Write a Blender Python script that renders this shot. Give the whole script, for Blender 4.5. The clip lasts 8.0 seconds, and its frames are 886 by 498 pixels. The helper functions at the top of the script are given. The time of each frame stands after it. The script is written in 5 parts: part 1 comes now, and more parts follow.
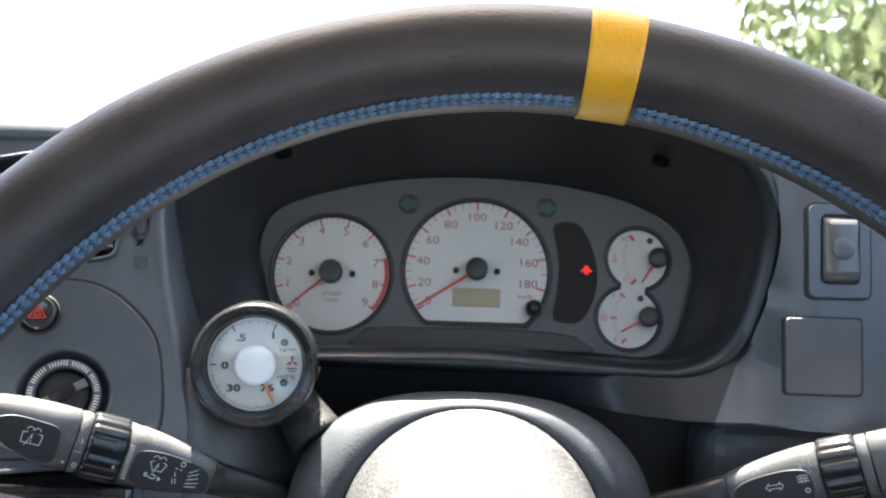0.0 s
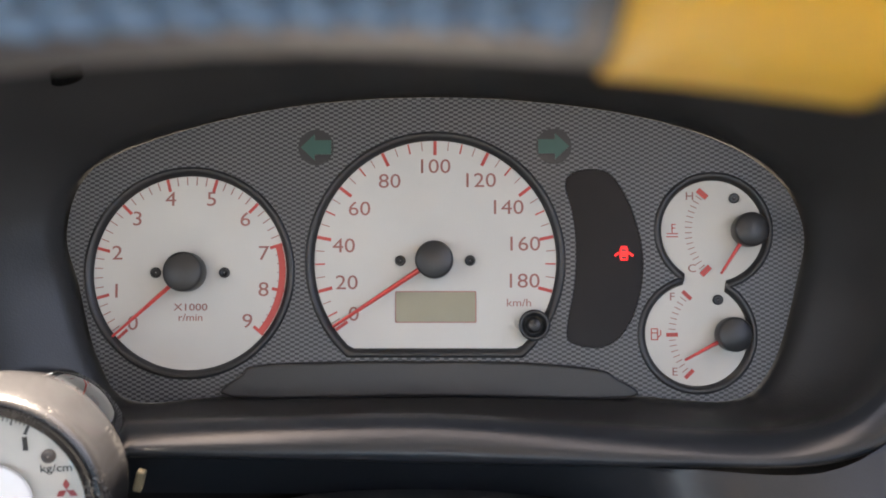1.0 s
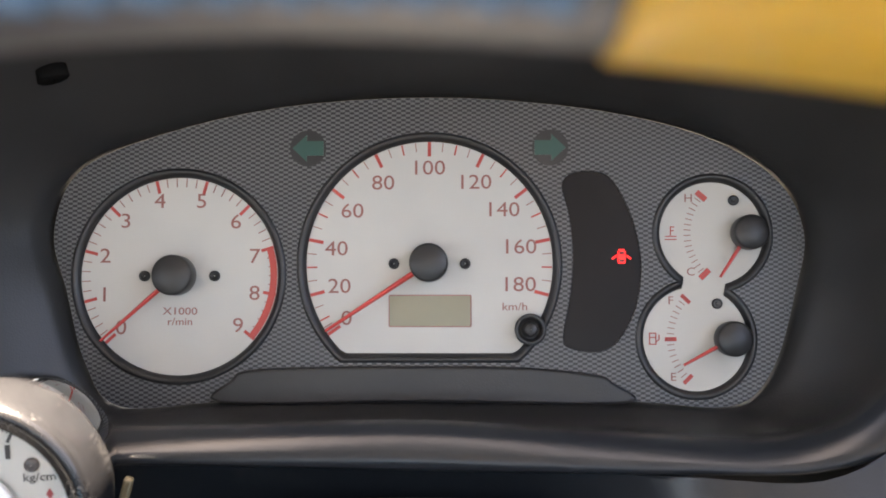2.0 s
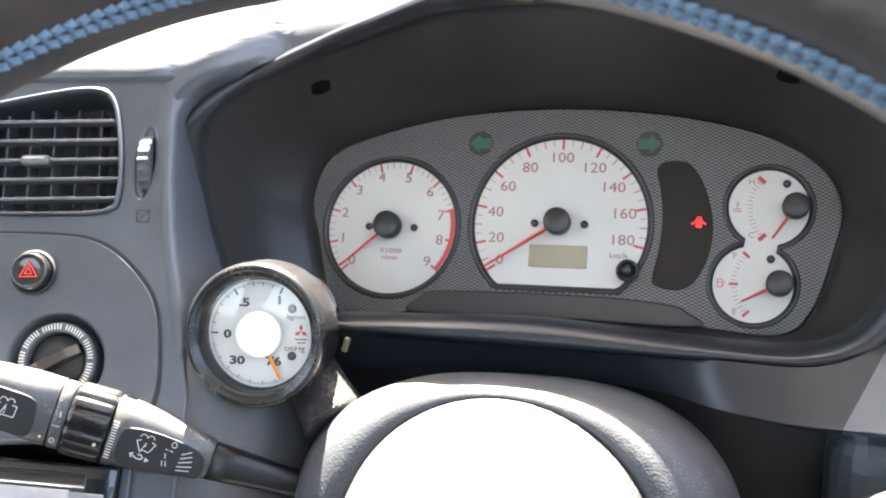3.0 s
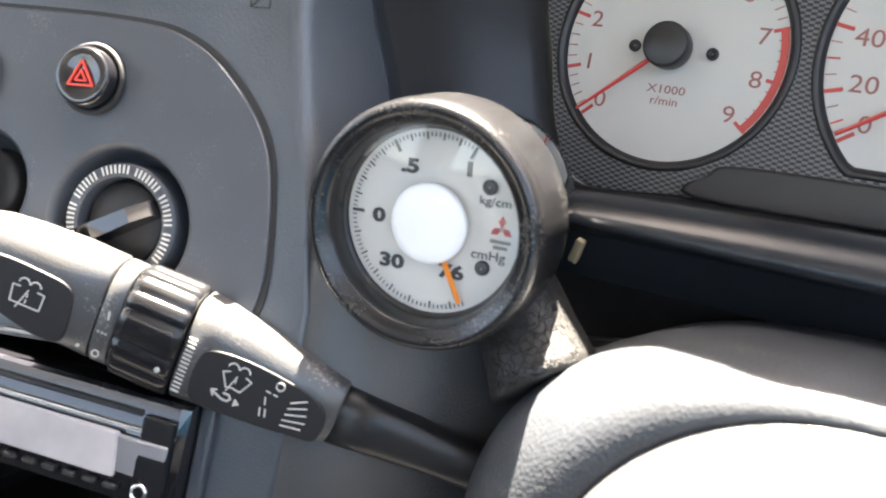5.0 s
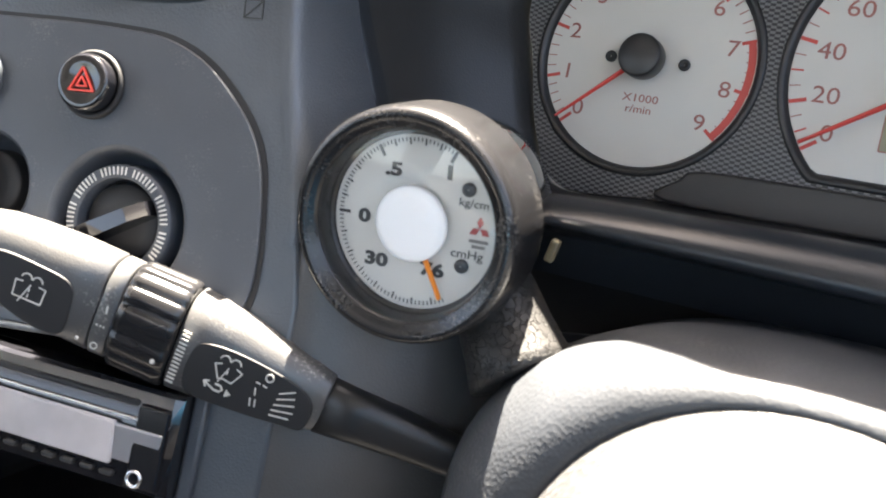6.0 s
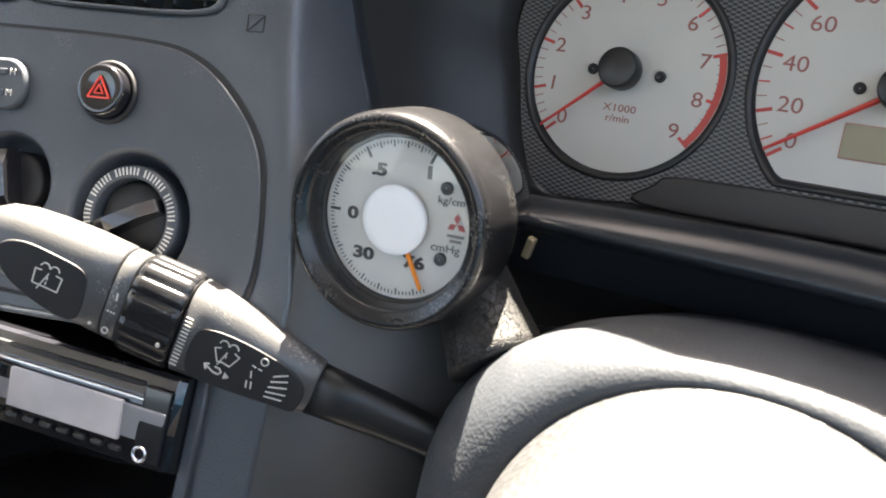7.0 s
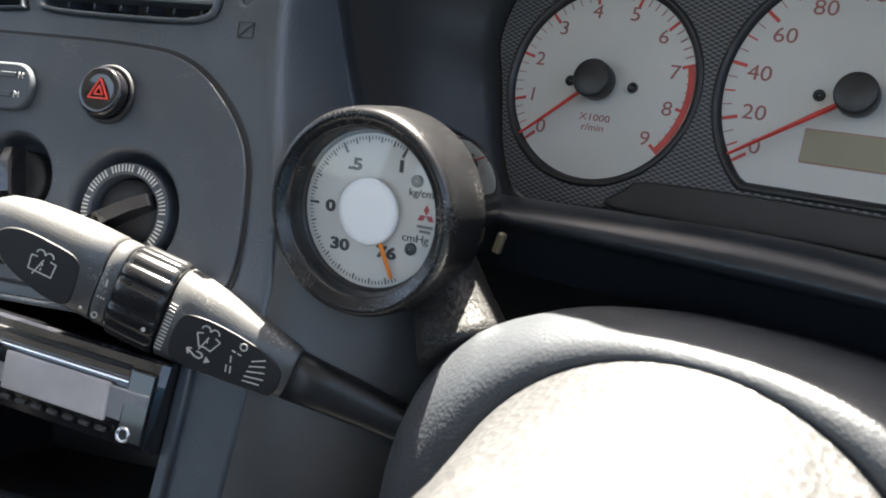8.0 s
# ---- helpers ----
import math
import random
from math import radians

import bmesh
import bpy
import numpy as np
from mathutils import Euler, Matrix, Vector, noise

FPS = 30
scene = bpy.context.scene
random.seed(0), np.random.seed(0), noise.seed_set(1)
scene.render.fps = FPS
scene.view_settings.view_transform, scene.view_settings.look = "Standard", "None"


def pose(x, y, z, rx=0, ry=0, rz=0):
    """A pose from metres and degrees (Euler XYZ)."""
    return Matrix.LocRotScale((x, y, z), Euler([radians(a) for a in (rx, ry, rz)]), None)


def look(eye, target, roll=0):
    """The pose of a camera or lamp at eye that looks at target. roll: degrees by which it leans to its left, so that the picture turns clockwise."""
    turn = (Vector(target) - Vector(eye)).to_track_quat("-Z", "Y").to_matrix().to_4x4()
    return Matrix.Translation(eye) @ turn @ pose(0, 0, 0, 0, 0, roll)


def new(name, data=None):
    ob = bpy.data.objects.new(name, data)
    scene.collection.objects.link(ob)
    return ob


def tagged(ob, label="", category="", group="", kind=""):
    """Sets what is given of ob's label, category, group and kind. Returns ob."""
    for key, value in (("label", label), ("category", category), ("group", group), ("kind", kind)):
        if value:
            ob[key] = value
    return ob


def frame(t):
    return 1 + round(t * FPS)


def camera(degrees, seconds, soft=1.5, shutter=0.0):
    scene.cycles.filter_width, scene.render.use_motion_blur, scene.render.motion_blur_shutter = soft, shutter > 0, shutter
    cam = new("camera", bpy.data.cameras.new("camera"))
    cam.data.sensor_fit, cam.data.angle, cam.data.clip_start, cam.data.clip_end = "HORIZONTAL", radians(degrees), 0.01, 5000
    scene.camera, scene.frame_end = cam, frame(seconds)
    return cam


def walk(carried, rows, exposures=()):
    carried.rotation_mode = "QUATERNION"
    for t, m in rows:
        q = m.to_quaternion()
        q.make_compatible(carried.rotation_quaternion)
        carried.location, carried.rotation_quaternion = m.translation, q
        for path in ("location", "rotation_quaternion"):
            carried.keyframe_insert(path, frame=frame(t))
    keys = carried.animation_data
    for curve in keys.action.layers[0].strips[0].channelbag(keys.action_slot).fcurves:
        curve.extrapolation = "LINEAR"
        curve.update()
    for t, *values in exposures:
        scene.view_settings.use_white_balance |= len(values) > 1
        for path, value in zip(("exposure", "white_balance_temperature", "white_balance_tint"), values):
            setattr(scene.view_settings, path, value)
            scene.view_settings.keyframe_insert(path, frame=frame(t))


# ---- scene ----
cam = camera(50.5, 8.0, 1.8)
cam.data.dof.use_dof, cam.data.dof.focus_distance, cam.data.dof.aperture_fstop = True, 0.37, 19.0
PATH = [
    (0, look((-0.0257, -0.6235, 0.9869), (-0.0234, -0.1269, 0.9290), 1.77)),
    (0.2, look((-0.0123, -0.6038, 0.9996), (-0.0063, -0.1086, 0.9306), 0.55)),
    (0.5, look((-0.0015, -0.4270, 0.9990), (0.0024, 0.0622, 0.8959), -0.37)),
    (1.0, look((0.0120, -0.3540, 1.0015), (-0.0000, 0.1282, 0.8697), -0.48)),
    (2.3, look((0.0127, -0.3467, 0.9980), (0.0032, 0.1363, 0.8690), -0.39)),
    (2.5, look((0.0154, -0.3557, 0.9666), (-0.0118, 0.1357, 0.8786), -0.31)),
    (2.8, look((0.0442, -0.4374, 0.9763), (-0.0434, 0.0462, 0.8845), -0.96)),
    (3.0, look((0.0810, -0.5059, 0.9744), (-0.0568, -0.0328, 0.8896), -0.76)),
    (3.5, look((0.0776, -0.4918, 0.9716), (-0.1271, -0.0506, 0.8555), 1.88)),
    (4.0, look((0.0609, -0.4565, 0.9778), (-0.1640, -0.0384, 0.8209), 2.41)),
    (4.3, look((0.0128, -0.3594, 0.9584), (-0.2121, 0.0502, 0.7808), 2.04)),
    (4.5, look((-0.0020, -0.3198, 0.9473), (-0.2340, 0.0831, 0.7635), 1.69)),
    (6.0, look((0.0086, -0.3324, 0.9515), (-0.2200, 0.0741, 0.7712), 2.35)),
    (6.5, look((0.0214, -0.3389, 0.9541), (-0.2151, 0.0631, 0.7741), 2.14)),
    (7.0, look((0.0344, -0.3449, 0.9525), (-0.2109, 0.0561, 0.7819), 2.15)),
    (7.5, look((0.0465, -0.3496, 0.9468), (-0.2072, 0.0517, 0.7900), 2.27)),
    (8.0, look((0.0614, -0.3512, 0.9395), (-0.2016, 0.0483, 0.7939), 2.43)),
]
walk(cam, PATH, exposures=[(0, 4.0, 7100, 8), (0.4, 4.3, 8300, 15), (1.0, 4.7, 8600, 16), (2.5, 4.9, 8600, 16), (3.0, 5.12, 7800, 11), (4.5, 5.0, 7900, 11), (6.0, 4.47, 7900, 11), (7.0, 4.25, 7900, 10), (8.0, 3.75, 7400, 8)])

# ---- daylight: a high sun ahead of the car, through the windscreen ----
SUN_EL, SUN_AZ = 69.8, -16.0   # degrees above the horizon; degrees from straight ahead, minus to the left
world = bpy.data.worlds.new("sky")
scene.world = world
world.use_nodes = True
wn = world.node_tree.nodes
sky = wn.new("ShaderNodeTexSky")
sky.sky_type, sky.sun_disc = "NISHITA", False
sky.sun_elevation, sky.sun_rotation = radians(SUN_EL), radians(SUN_AZ)
sky.air_density, sky.dust_density = 0.8, 3.0
wn["Background"].inputs["Strength"].default_value = 0.06
world.node_tree.links.new(sky.outputs["Color"], wn["Background"].inputs["Color"])
sun_data = bpy.data.lights.new("sun", "SUN")
sun_data.energy, sun_data.angle, sun_data.color = 5.0, radians(0.5), (1.0, 0.99, 0.975)
sun = new("sun", sun_data)
sun_dir = Vector((math.cos(radians(SUN_EL)) * math.sin(radians(SUN_AZ)), math.cos(radians(SUN_EL)) * math.cos(radians(SUN_AZ)), math.sin(radians(SUN_EL))))
sun.matrix_world = look(sun_dir * 6, (0, 0, 0))


# ---- materials ----
def material(name, color, rough=0.5, metal=0.0, spec=0.5, grain=0.0, grain_scale=900.0, spread=0.0, spread_scale=25.0, dust=0.0, dust_scale=1400.0, coat=0.0, crack=0.0):
    """A principled material: colour that varies broadly (spread), a fine moulded grain (bump), specks of dust."""
    m = bpy.data.materials.new(name)
    m.use_nodes = True
    nt = m.node_tree
    b = nt.nodes["Principled BSDF"]
    b.inputs["Base Color"].default_value = (*color, 1)
    b.inputs["Roughness"].default_value = rough
    b.inputs["Metallic"].default_value = metal
    b.inputs["Specular IOR Level"].default_value = spec
    b.inputs["Coat Weight"].default_value = coat
    co = nt.nodes.new("ShaderNodeTexCoord")
    out = None
    if spread > 0:
        n = nt.nodes.new("ShaderNodeTexNoise")
        n.inputs["Scale"].default_value, n.inputs["Detail"].default_value = spread_scale, 4
        nt.links.new(co.outputs["Object"], n.inputs["Vector"])
        r = nt.nodes.new("ShaderNodeMapRange")
        r.inputs["From Min"].default_value, r.inputs["From Max"].default_value = 0.3, 0.7
        r.inputs["To Min"].default_value, r.inputs["To Max"].default_value = 1 - spread, 1 + spread
        nt.links.new(n.outputs["Fac"], r.inputs["Value"])
        mx = nt.nodes.new("ShaderNodeMix")
        mx.data_type, mx.blend_type = "RGBA", "MULTIPLY"
        mx.inputs["Factor"].default_value = 1
        mx.inputs["A"].default_value = (*color, 1)
        nt.links.new(r.outputs["Result"], mx.inputs["B"])
        out = mx.outputs["Result"]
        rr = nt.nodes.new("ShaderNodeMapRange")
        rr.inputs["To Min"].default_value, rr.inputs["To Max"].default_value = rough * 0.85, min(1, rough * 1.15)
        nt.links.new(n.outputs["Fac"], rr.inputs["Value"])
        nt.links.new(rr.outputs["Result"], b.inputs["Roughness"])
    if dust > 0:
        n = nt.nodes.new("ShaderNodeTexNoise")
        n.inputs["Scale"].default_value, n.inputs["Detail"].default_value = dust_scale, 2
        nt.links.new(co.outputs["Object"], n.inputs["Vector"])
        n2 = nt.nodes.new("ShaderNodeTexNoise")
        n2.inputs["Scale"].default_value, n2.inputs["Detail"].default_value = 60, 3
        nt.links.new(co.outputs["Object"], n2.inputs["Vector"])
        ad = nt.nodes.new("ShaderNodeMath")
        ad.operation = "MULTIPLY"
        nt.links.new(n.outputs["Fac"], ad.inputs[0])
        nt.links.new(n2.outputs["Fac"], ad.inputs[1])
        r = nt.nodes.new("ShaderNodeMapRange")
        r.inputs["From Min"].default_value, r.inputs["From Max"].default_value = 0.33, 0.46
        r.inputs["To Min"].default_value, r.inputs["To Max"].default_value = 0, dust
        nt.links.new(ad.outputs["Value"], r.inputs["Value"])
        mx = nt.nodes.new("ShaderNodeMix")
        mx.data_type = "RGBA"
        mx.inputs["A"].default_value = (*color, 1)
        mx.inputs["B"].default_value = (0.42, 0.40, 0.37, 1)
        nt.links.new(r.outputs["Result"], mx.inputs["Factor"])
        if out:
            nt.links.new(out, mx.inputs["A"])
        out = mx.outputs["Result"]
    if out:
        nt.links.new(out, b.inputs["Base Color"])
    if grain > 0 or crack > 0:
        v = nt.nodes.new("ShaderNodeTexVoronoi")
        v.inputs["Scale"].default_value = grain_scale
        if crack > 0:
            v.feature = "DISTANCE_TO_EDGE"
            w = nt.nodes.new("ShaderNodeTexNoise")
            w.inputs["Scale"].default_value = grain_scale * 1.3
            nt.links.new(co.outputs["Object"], w.inputs["Vector"])
            mv = nt.nodes.new("ShaderNodeVectorMath")
            mv.operation = "MULTIPLY_ADD"
            mv.inputs[1].default_value = (1.5 / grain_scale,) * 3
            nt.links.new(w.outputs["Color"], mv.inputs[0])
            nt.links.new(co.outputs["Object"], mv.inputs[2])
            nt.links.new(mv.outputs["Vector"], v.inputs["Vector"])
            cr = nt.nodes.new("ShaderNodeMapRange")
            cr.inputs["From Max"].default_value = 0.070
            nt.links.new(v.outputs["Distance"], cr.inputs["Value"])
            height = cr.outputs["Result"]
            mx = nt.nodes.new("ShaderNodeMix")
            mx.data_type = "RGBA"
            mx.inputs["A"].default_value = (0.008, 0.008, 0.008, 1)
            mx.inputs["B"].default_value = (*color, 1)
            nt.links.new(height, mx.inputs["Factor"])
            nt.links.new(mx.outputs["Result"], b.inputs["Base Color"])
        else:
            nt.links.new(co.outputs["Object"], v.inputs["Vector"])
            height = v.outputs["Distance"]
        bp = nt.nodes.new("ShaderNodeBump")
        bp.inputs["Strength"].default_value = max(grain, crack)
        bp.inputs["Distance"].default_value = 0.0006 if crack == 0 else 0.001
        nt.links.new(height, bp.inputs["Height"])
        nt.links.new(bp.outputs["Normal"], b.inputs["Normal"])
    return m


def glowing(name, color, strength):
    m = bpy.data.materials.new(name)
    m.use_nodes = True
    b = m.node_tree.nodes["Principled BSDF"]
    b.inputs["Base Color"].default_value = (*color, 1)
    b.inputs["Emission Color"].default_value = (*color, 1)
    b.inputs["Emission Strength"].default_value = strength
    return m


def lens_material():
    """Clear window glass: lets light straight through and mirrors a little."""
    m = bpy.data.materials.new("clear_lens")
    m.use_nodes = True
    nt = m.node_tree
    clear, gloss = nt.nodes.new("ShaderNodeBsdfTransparent"), nt.nodes.new("ShaderNodeBsdfGlossy")
    gloss.inputs["Roughness"].default_value = 0.03
    mix = nt.nodes.new("ShaderNodeMixShader")
    mix.inputs["Fac"].default_value = 0.05
    nt.links.new(clear.outputs["BSDF"], mix.inputs[1])
    nt.links.new(gloss.outputs["BSDF"], mix.inputs[2])
    nt.links.new(mix.outputs["Shader"], nt.nodes["Material Output"].inputs["Surface"])
    return m


def weave_material():
    """A printed carbon weave: short grey dashes in staggered rows on dark grey."""
    m = bpy.data.materials.new("carbon_weave")
    m.use_nodes = True
    nt = m.node_tree
    b = nt.nodes["Principled BSDF"]
    co = nt.nodes.new("ShaderNodeTexCoord")
    mp = nt.nodes.new("ShaderNodeMapping")
    mp.inputs["Scale"].default_value = (1 / 0.00182, 1 / 0.00092, 1)
    mp.inputs["Location"].default_value = (0, 0, 0.5)
    ch = nt.nodes.new("ShaderNodeTexChecker")
    ch.inputs["Scale"].default_value = 1.0
    ch.inputs["Color1"].default_value = (0.128, 0.129, 0.131, 1)
    ch.inputs["Color2"].default_value = (0.028, 0.028, 0.030, 1)
    b.inputs["Specular IOR Level"].default_value = 0.3
    nt.links.new(co.outputs["Object"], mp.inputs["Vector"])
    nt.links.new(mp.outputs["Vector"], ch.inputs["Vector"])
    nt.links.new(ch.outputs["Color"], b.inputs["Base Color"])
    b.inputs["Roughness"].default_value = 0.35
    return m


M_DASH = material("dash_plastic", (0.053, 0.063, 0.076), 0.35, spec=0.7, grain=0.16, grain_scale=1100, spread=0.12)
M_COWL = material("cowl_plastic", (0.0205, 0.0205, 0.0212), 0.40, spec=0.45, grain=0.06, grain_scale=1300, spread=0.12)
M_LIP = material("lip_plastic", (0.0135, 0.0165, 0.0205), 0.30, spec=0.4, grain=0.03, grain_scale=1300, spread=0.10)
M_FASCIA = material("fascia_plastic", (0.051, 0.058, 0.069), 0.45, grain=0.12, grain_scale=1500, spread=0.10, dust=0.12)
M_SHROUD = material("shroud_plastic", (0.043, 0.047, 0.053), 0.43, spec=0.45, grain=0.20, grain_scale=800, spread=0.2, dust=0.15, dust_scale=1300)
M_BOOT = material("boot_leatherette", (0.040, 0.040, 0.041), 0.50, grain=0.9, grain_scale=330, spread=0.15, dust=0.3)
M_STALK = material("stalk_plastic", (0.064, 0.064, 0.065), 0.36, spec=0.75, grain=0.1, grain_scale=1600, spread=0.15, dust=0.5, dust_scale=1000)
M_PAD = material("stalk_pad", (0.016, 0.016, 0.017), 0.5, spec=0.4, spread=0.1)
M_DARK = material("dark_recess", (0.010, 0.010, 0.011), 0.6, spread=0.1)
M_COLLAR = material("collar_plastic", (0.014, 0.014, 0.015), 0.22, spread=0.15)
M_SLOT_SHADE = material("slot_shade", (0.004, 0.004, 0.004), 0.9, spec=0.05, spread=0.1)
M_POD = material("pod_grey", (0.056, 0.064, 0.074), 0.50, spread=0.1)
M_BLACK = material("black_plastic", (0.016, 0.016, 0.017), 0.38, spread=0.15)
M_GLOSS = material("gloss_black", (0.010, 0.010, 0.012), 0.12, coat=0.5, spread=0.1)
M_SCREW = material("grey_screw", (0.065, 0.065, 0.068), 0.35, spread=0.3, spread_scale=900)
M_CUP = material("polished_cup", (0.010, 0.010, 0.011), 0.05, spec=0.8, coat=1.0, spread=0.05)
M_LOWER = material("lower_console_plastic", (0.056, 0.055, 0.055), 0.42, spec=0.6, grain=0.14, grain_scale=1200, spread=0.14)
M_SLAT = material("vent_slat", (0.09, 0.097, 0.11), 0.30, spread=0.1)
M_CHROME = material("chrome", (0.75, 0.75, 0.77), 0.16, 1.0, spread=0.08)
M_SILVER = material("silver_plastic", (0.42, 0.42, 0.44), 0.3, 0.6, spread=0.1)
M_FACE = material("dial_face", (0.49, 0.475, 0.44), 0.55, spread=0.05, spread_scale=18, grain=0.08, grain_scale=2500)
M_GFACE = material("gauge_face", (0.60, 0.585, 0.545), 0.5, spread=0.04)
M_CAP = material("white_cap", (0.86, 0.86, 0.86), 0.35, spread=0.02)
M_RED = material("red_print", (0.46, 0.055, 0.045), 0.5, spread=0.08)
M_NEEDLE = material("red_needle", (0.62, 0.05, 0.04), 0.35, spread=0.05)
M_INK = material("brown_ink", (0.28, 0.10, 0.085), 0.5, spread=0.1)
M_BLACKINK = material("black_ink", (0.05, 0.05, 0.05), 0.5, spread=0.1)
M_WHITEINK = material("white_ink", (0.55, 0.54, 0.50), 0.5, spread=0.1)
M_ORANGE = material("orange_needle", (0.85, 0.25, 0.03), 0.4, spread=0.05)
M_GREEN = material("dark_green_lens", (0.012, 0.075, 0.060), 0.35, spread=0.1)
M_LCD = material("lcd", (0.25, 0.23, 0.16), 0.25, spread=0.05)
M_BLUELCD = material("blue_display", (0.16, 0.22, 0.36), 0.12, spread=0.15, spread_scale=60)
M_LEATHER = material("rim_leather", (0.034, 0.026, 0.025), 0.46, spec=0.5, grain=0.16, grain_scale=520, spread=0.25, spread_scale=40)
M_YELLOW = material("yellow_leather", (0.70, 0.34, 0.013), 0.45, grain=0.3, grain_scale=700, spread=0.12)
M_THREAD = material("blue_thread", (0.085, 0.150, 0.230), 0.6, spread=0.15)
M_BLUE = material("blue_anodised", (0.05, 0.27, 0.52), 0.32, 0.75, spread=0.08)
M_CRACK = material("cracked_leather", (0.017, 0.0165, 0.016), 0.5, grain_scale=400, crack=1.0)
M_HEAD = material("headliner", (0.17, 0.175, 0.185), 0.9, spread=0.08, grain=0.2, grain_scale=500)
M_TRIM = material("door_trim", (0.055, 0.055, 0.057), 0.7, spread=0.1)
M_WARN = glowing("red_warning_lamp", (1.0, 0.02, 0.02), 0.07)
M_WEAVE = weave_material()
M_LENS = lens_material()
M_GROUND = material("pale_concrete", (0.42, 0.41, 0.39), 0.85, spread=0.2, spread_scale=0.8)
M_HEDGE = material("hedge_leaf", (0.10, 0.13, 0.055), 0.6, spread=0.5, spread_scale=3)
M_WALL = material("pale_render", (0.62, 0.62, 0.60), 0.8, spread=0.1, spread_scale=1.0)
M_GLASSDARK = material("dark_window", (0.30, 0.31, 0.32), 0.3, spread=0.1)
M_BARK = material("bark", (0.12, 0.09, 0.07), 0.9, spread=0.3)


# ---- building helpers ----
def part(name, data, mat, parent=None, label="", at=None):
    """Links a bmesh or a mesh as one object under a thing or a part."""
    if isinstance(data, bmesh.types.BMesh):
        me = bpy.data.meshes.new(name)
        data.to_mesh(me)
        data.free()
    else:
        me = data
    me.name = name
    me.materials.clear()
    me.materials.append(mat)
    ob = new(name, me)
    if parent is not None:
        ob.parent = parent
    if at is not None:
        ob.matrix_basis = at
    if label:
        ob["label"] = label
    return ob


def thing(name, at, label, category, group="", kind=""):
    ob = new(name)
    ob.empty_display_size = 0.02
    ob.matrix_basis = at
    return tagged(ob, label, category, group, kind)


def smooth(bm):
    for f in bm.faces:
        f.smooth = True
    return bm


def loft(rings, close_ring=True, cap_start=False, cap_end=False, flat=False):
    """Quads between rings of points of equal length."""
    bm = bmesh.new()
    vs = [[bm.verts.new(p) for p in r] for r in rings]
    n = len(rings[0])
    for a, b in zip(vs, vs[1:]):
        for i in range(n if close_ring else n - 1):
            j = (i + 1) % n
            bm.faces.new((a[i], a[j], b[j], b[i]))
    if cap_start:
        bm.faces.new(list(reversed(vs[0])))
    if cap_end:
        bm.faces.new(vs[-1])
    bmesh.ops.recalc_face_normals(bm, faces=bm.faces)
    return bm if flat else smooth(bm)


def spin(profile, n=48, center=(0, 0), sx=1.0, sy=1.0, cap_start=False, cap_end=False):
    """A turned body about local z: profile of (radius, z)."""
    rings = []
    for r, z in profile:
        rings.append([(center[0] + sx * r * math.cos(2 * math.pi * i / n), center[1] + sy * r * math.sin(2 * math.pi * i / n), z) for i in range(n)])
    return loft(rings, cap_start=cap_start, cap_end=cap_end)


def circle(x, y, r, n=56, ry=None):
    return [(x + r * math.cos(2 * math.pi * i / n), y + (ry or r) * math.sin(2 * math.pi * i / n)) for i in range(n)]


def round_rect(x0, y0, x1, y1, r, n=6):
    pts = []
    for cx, cy, a in ((x1 - r, y1 - r, 0), (x0 + r, y1 - r, 90), (x0 + r, y0 + r, 180), (x1 - r, y0 + r, 270)):
        for i in range(n + 1):
            t = radians(a + 90 * i / n)
            pts.append((cx + r * math.cos(t), cy + r * math.sin(t)))
    return pts


def spline(points, per=8):
    """A closed Catmull-Rom curve through the points."""
    out = []
    n = len(points)
    for i in range(n):
        p0, p1, p2, p3 = (Vector(points[(i + k - 1) % n]) for k in range(4))
        for k in range(per):
            t = k / per
            out.append(tuple(0.5 * (2 * p1 + (p2 - p0) * t + (2 * p0 - 5 * p1 + 4 * p2 - p3) * t * t + (3 * p1 - p0 - 3 * p2 + p3) * t ** 3)))
    return out


def plate(outlines, z0, z1, bevel=0.0):
    """A flat plate between local heights z0 and z1 with the first outline as its edge and the rest as holes through it."""
    cu = bpy.data.curves.new("plate", "CURVE")
    cu.dimensions, cu.fill_mode = "2D", "BOTH"
    cu.extrude, cu.bevel_depth, cu.bevel_resolution = (z1 - z0) / 2 - bevel, bevel, 2
    cu.offset = -bevel
    for pts in outlines:
        s = cu.splines.new("POLY")
        s.points.add(len(pts) - 1)
        for q, p in zip(s.points, pts):
            q.co = (p[0], p[1], 0, 1)
        s.use_cyclic_u = True
    ob = new("plate", cu)
    bpy.context.view_layer.update()
    me = bpy.data.meshes.new_from_object(ob.evaluated_get(bpy.context.evaluated_depsgraph_get()))
    bpy.data.objects.remove(ob)
    bpy.data.curves.remove(cu)
    bm = bmesh.new()
    bm.from_mesh(me)
    bmesh.ops.remove_doubles(bm, verts=bm.verts, dist=2e-6)
    bm.to_mesh(me)
    bm.free()
    me.transform(Matrix.Translation((0, 0, (z0 + z1) / 2)))
    return me


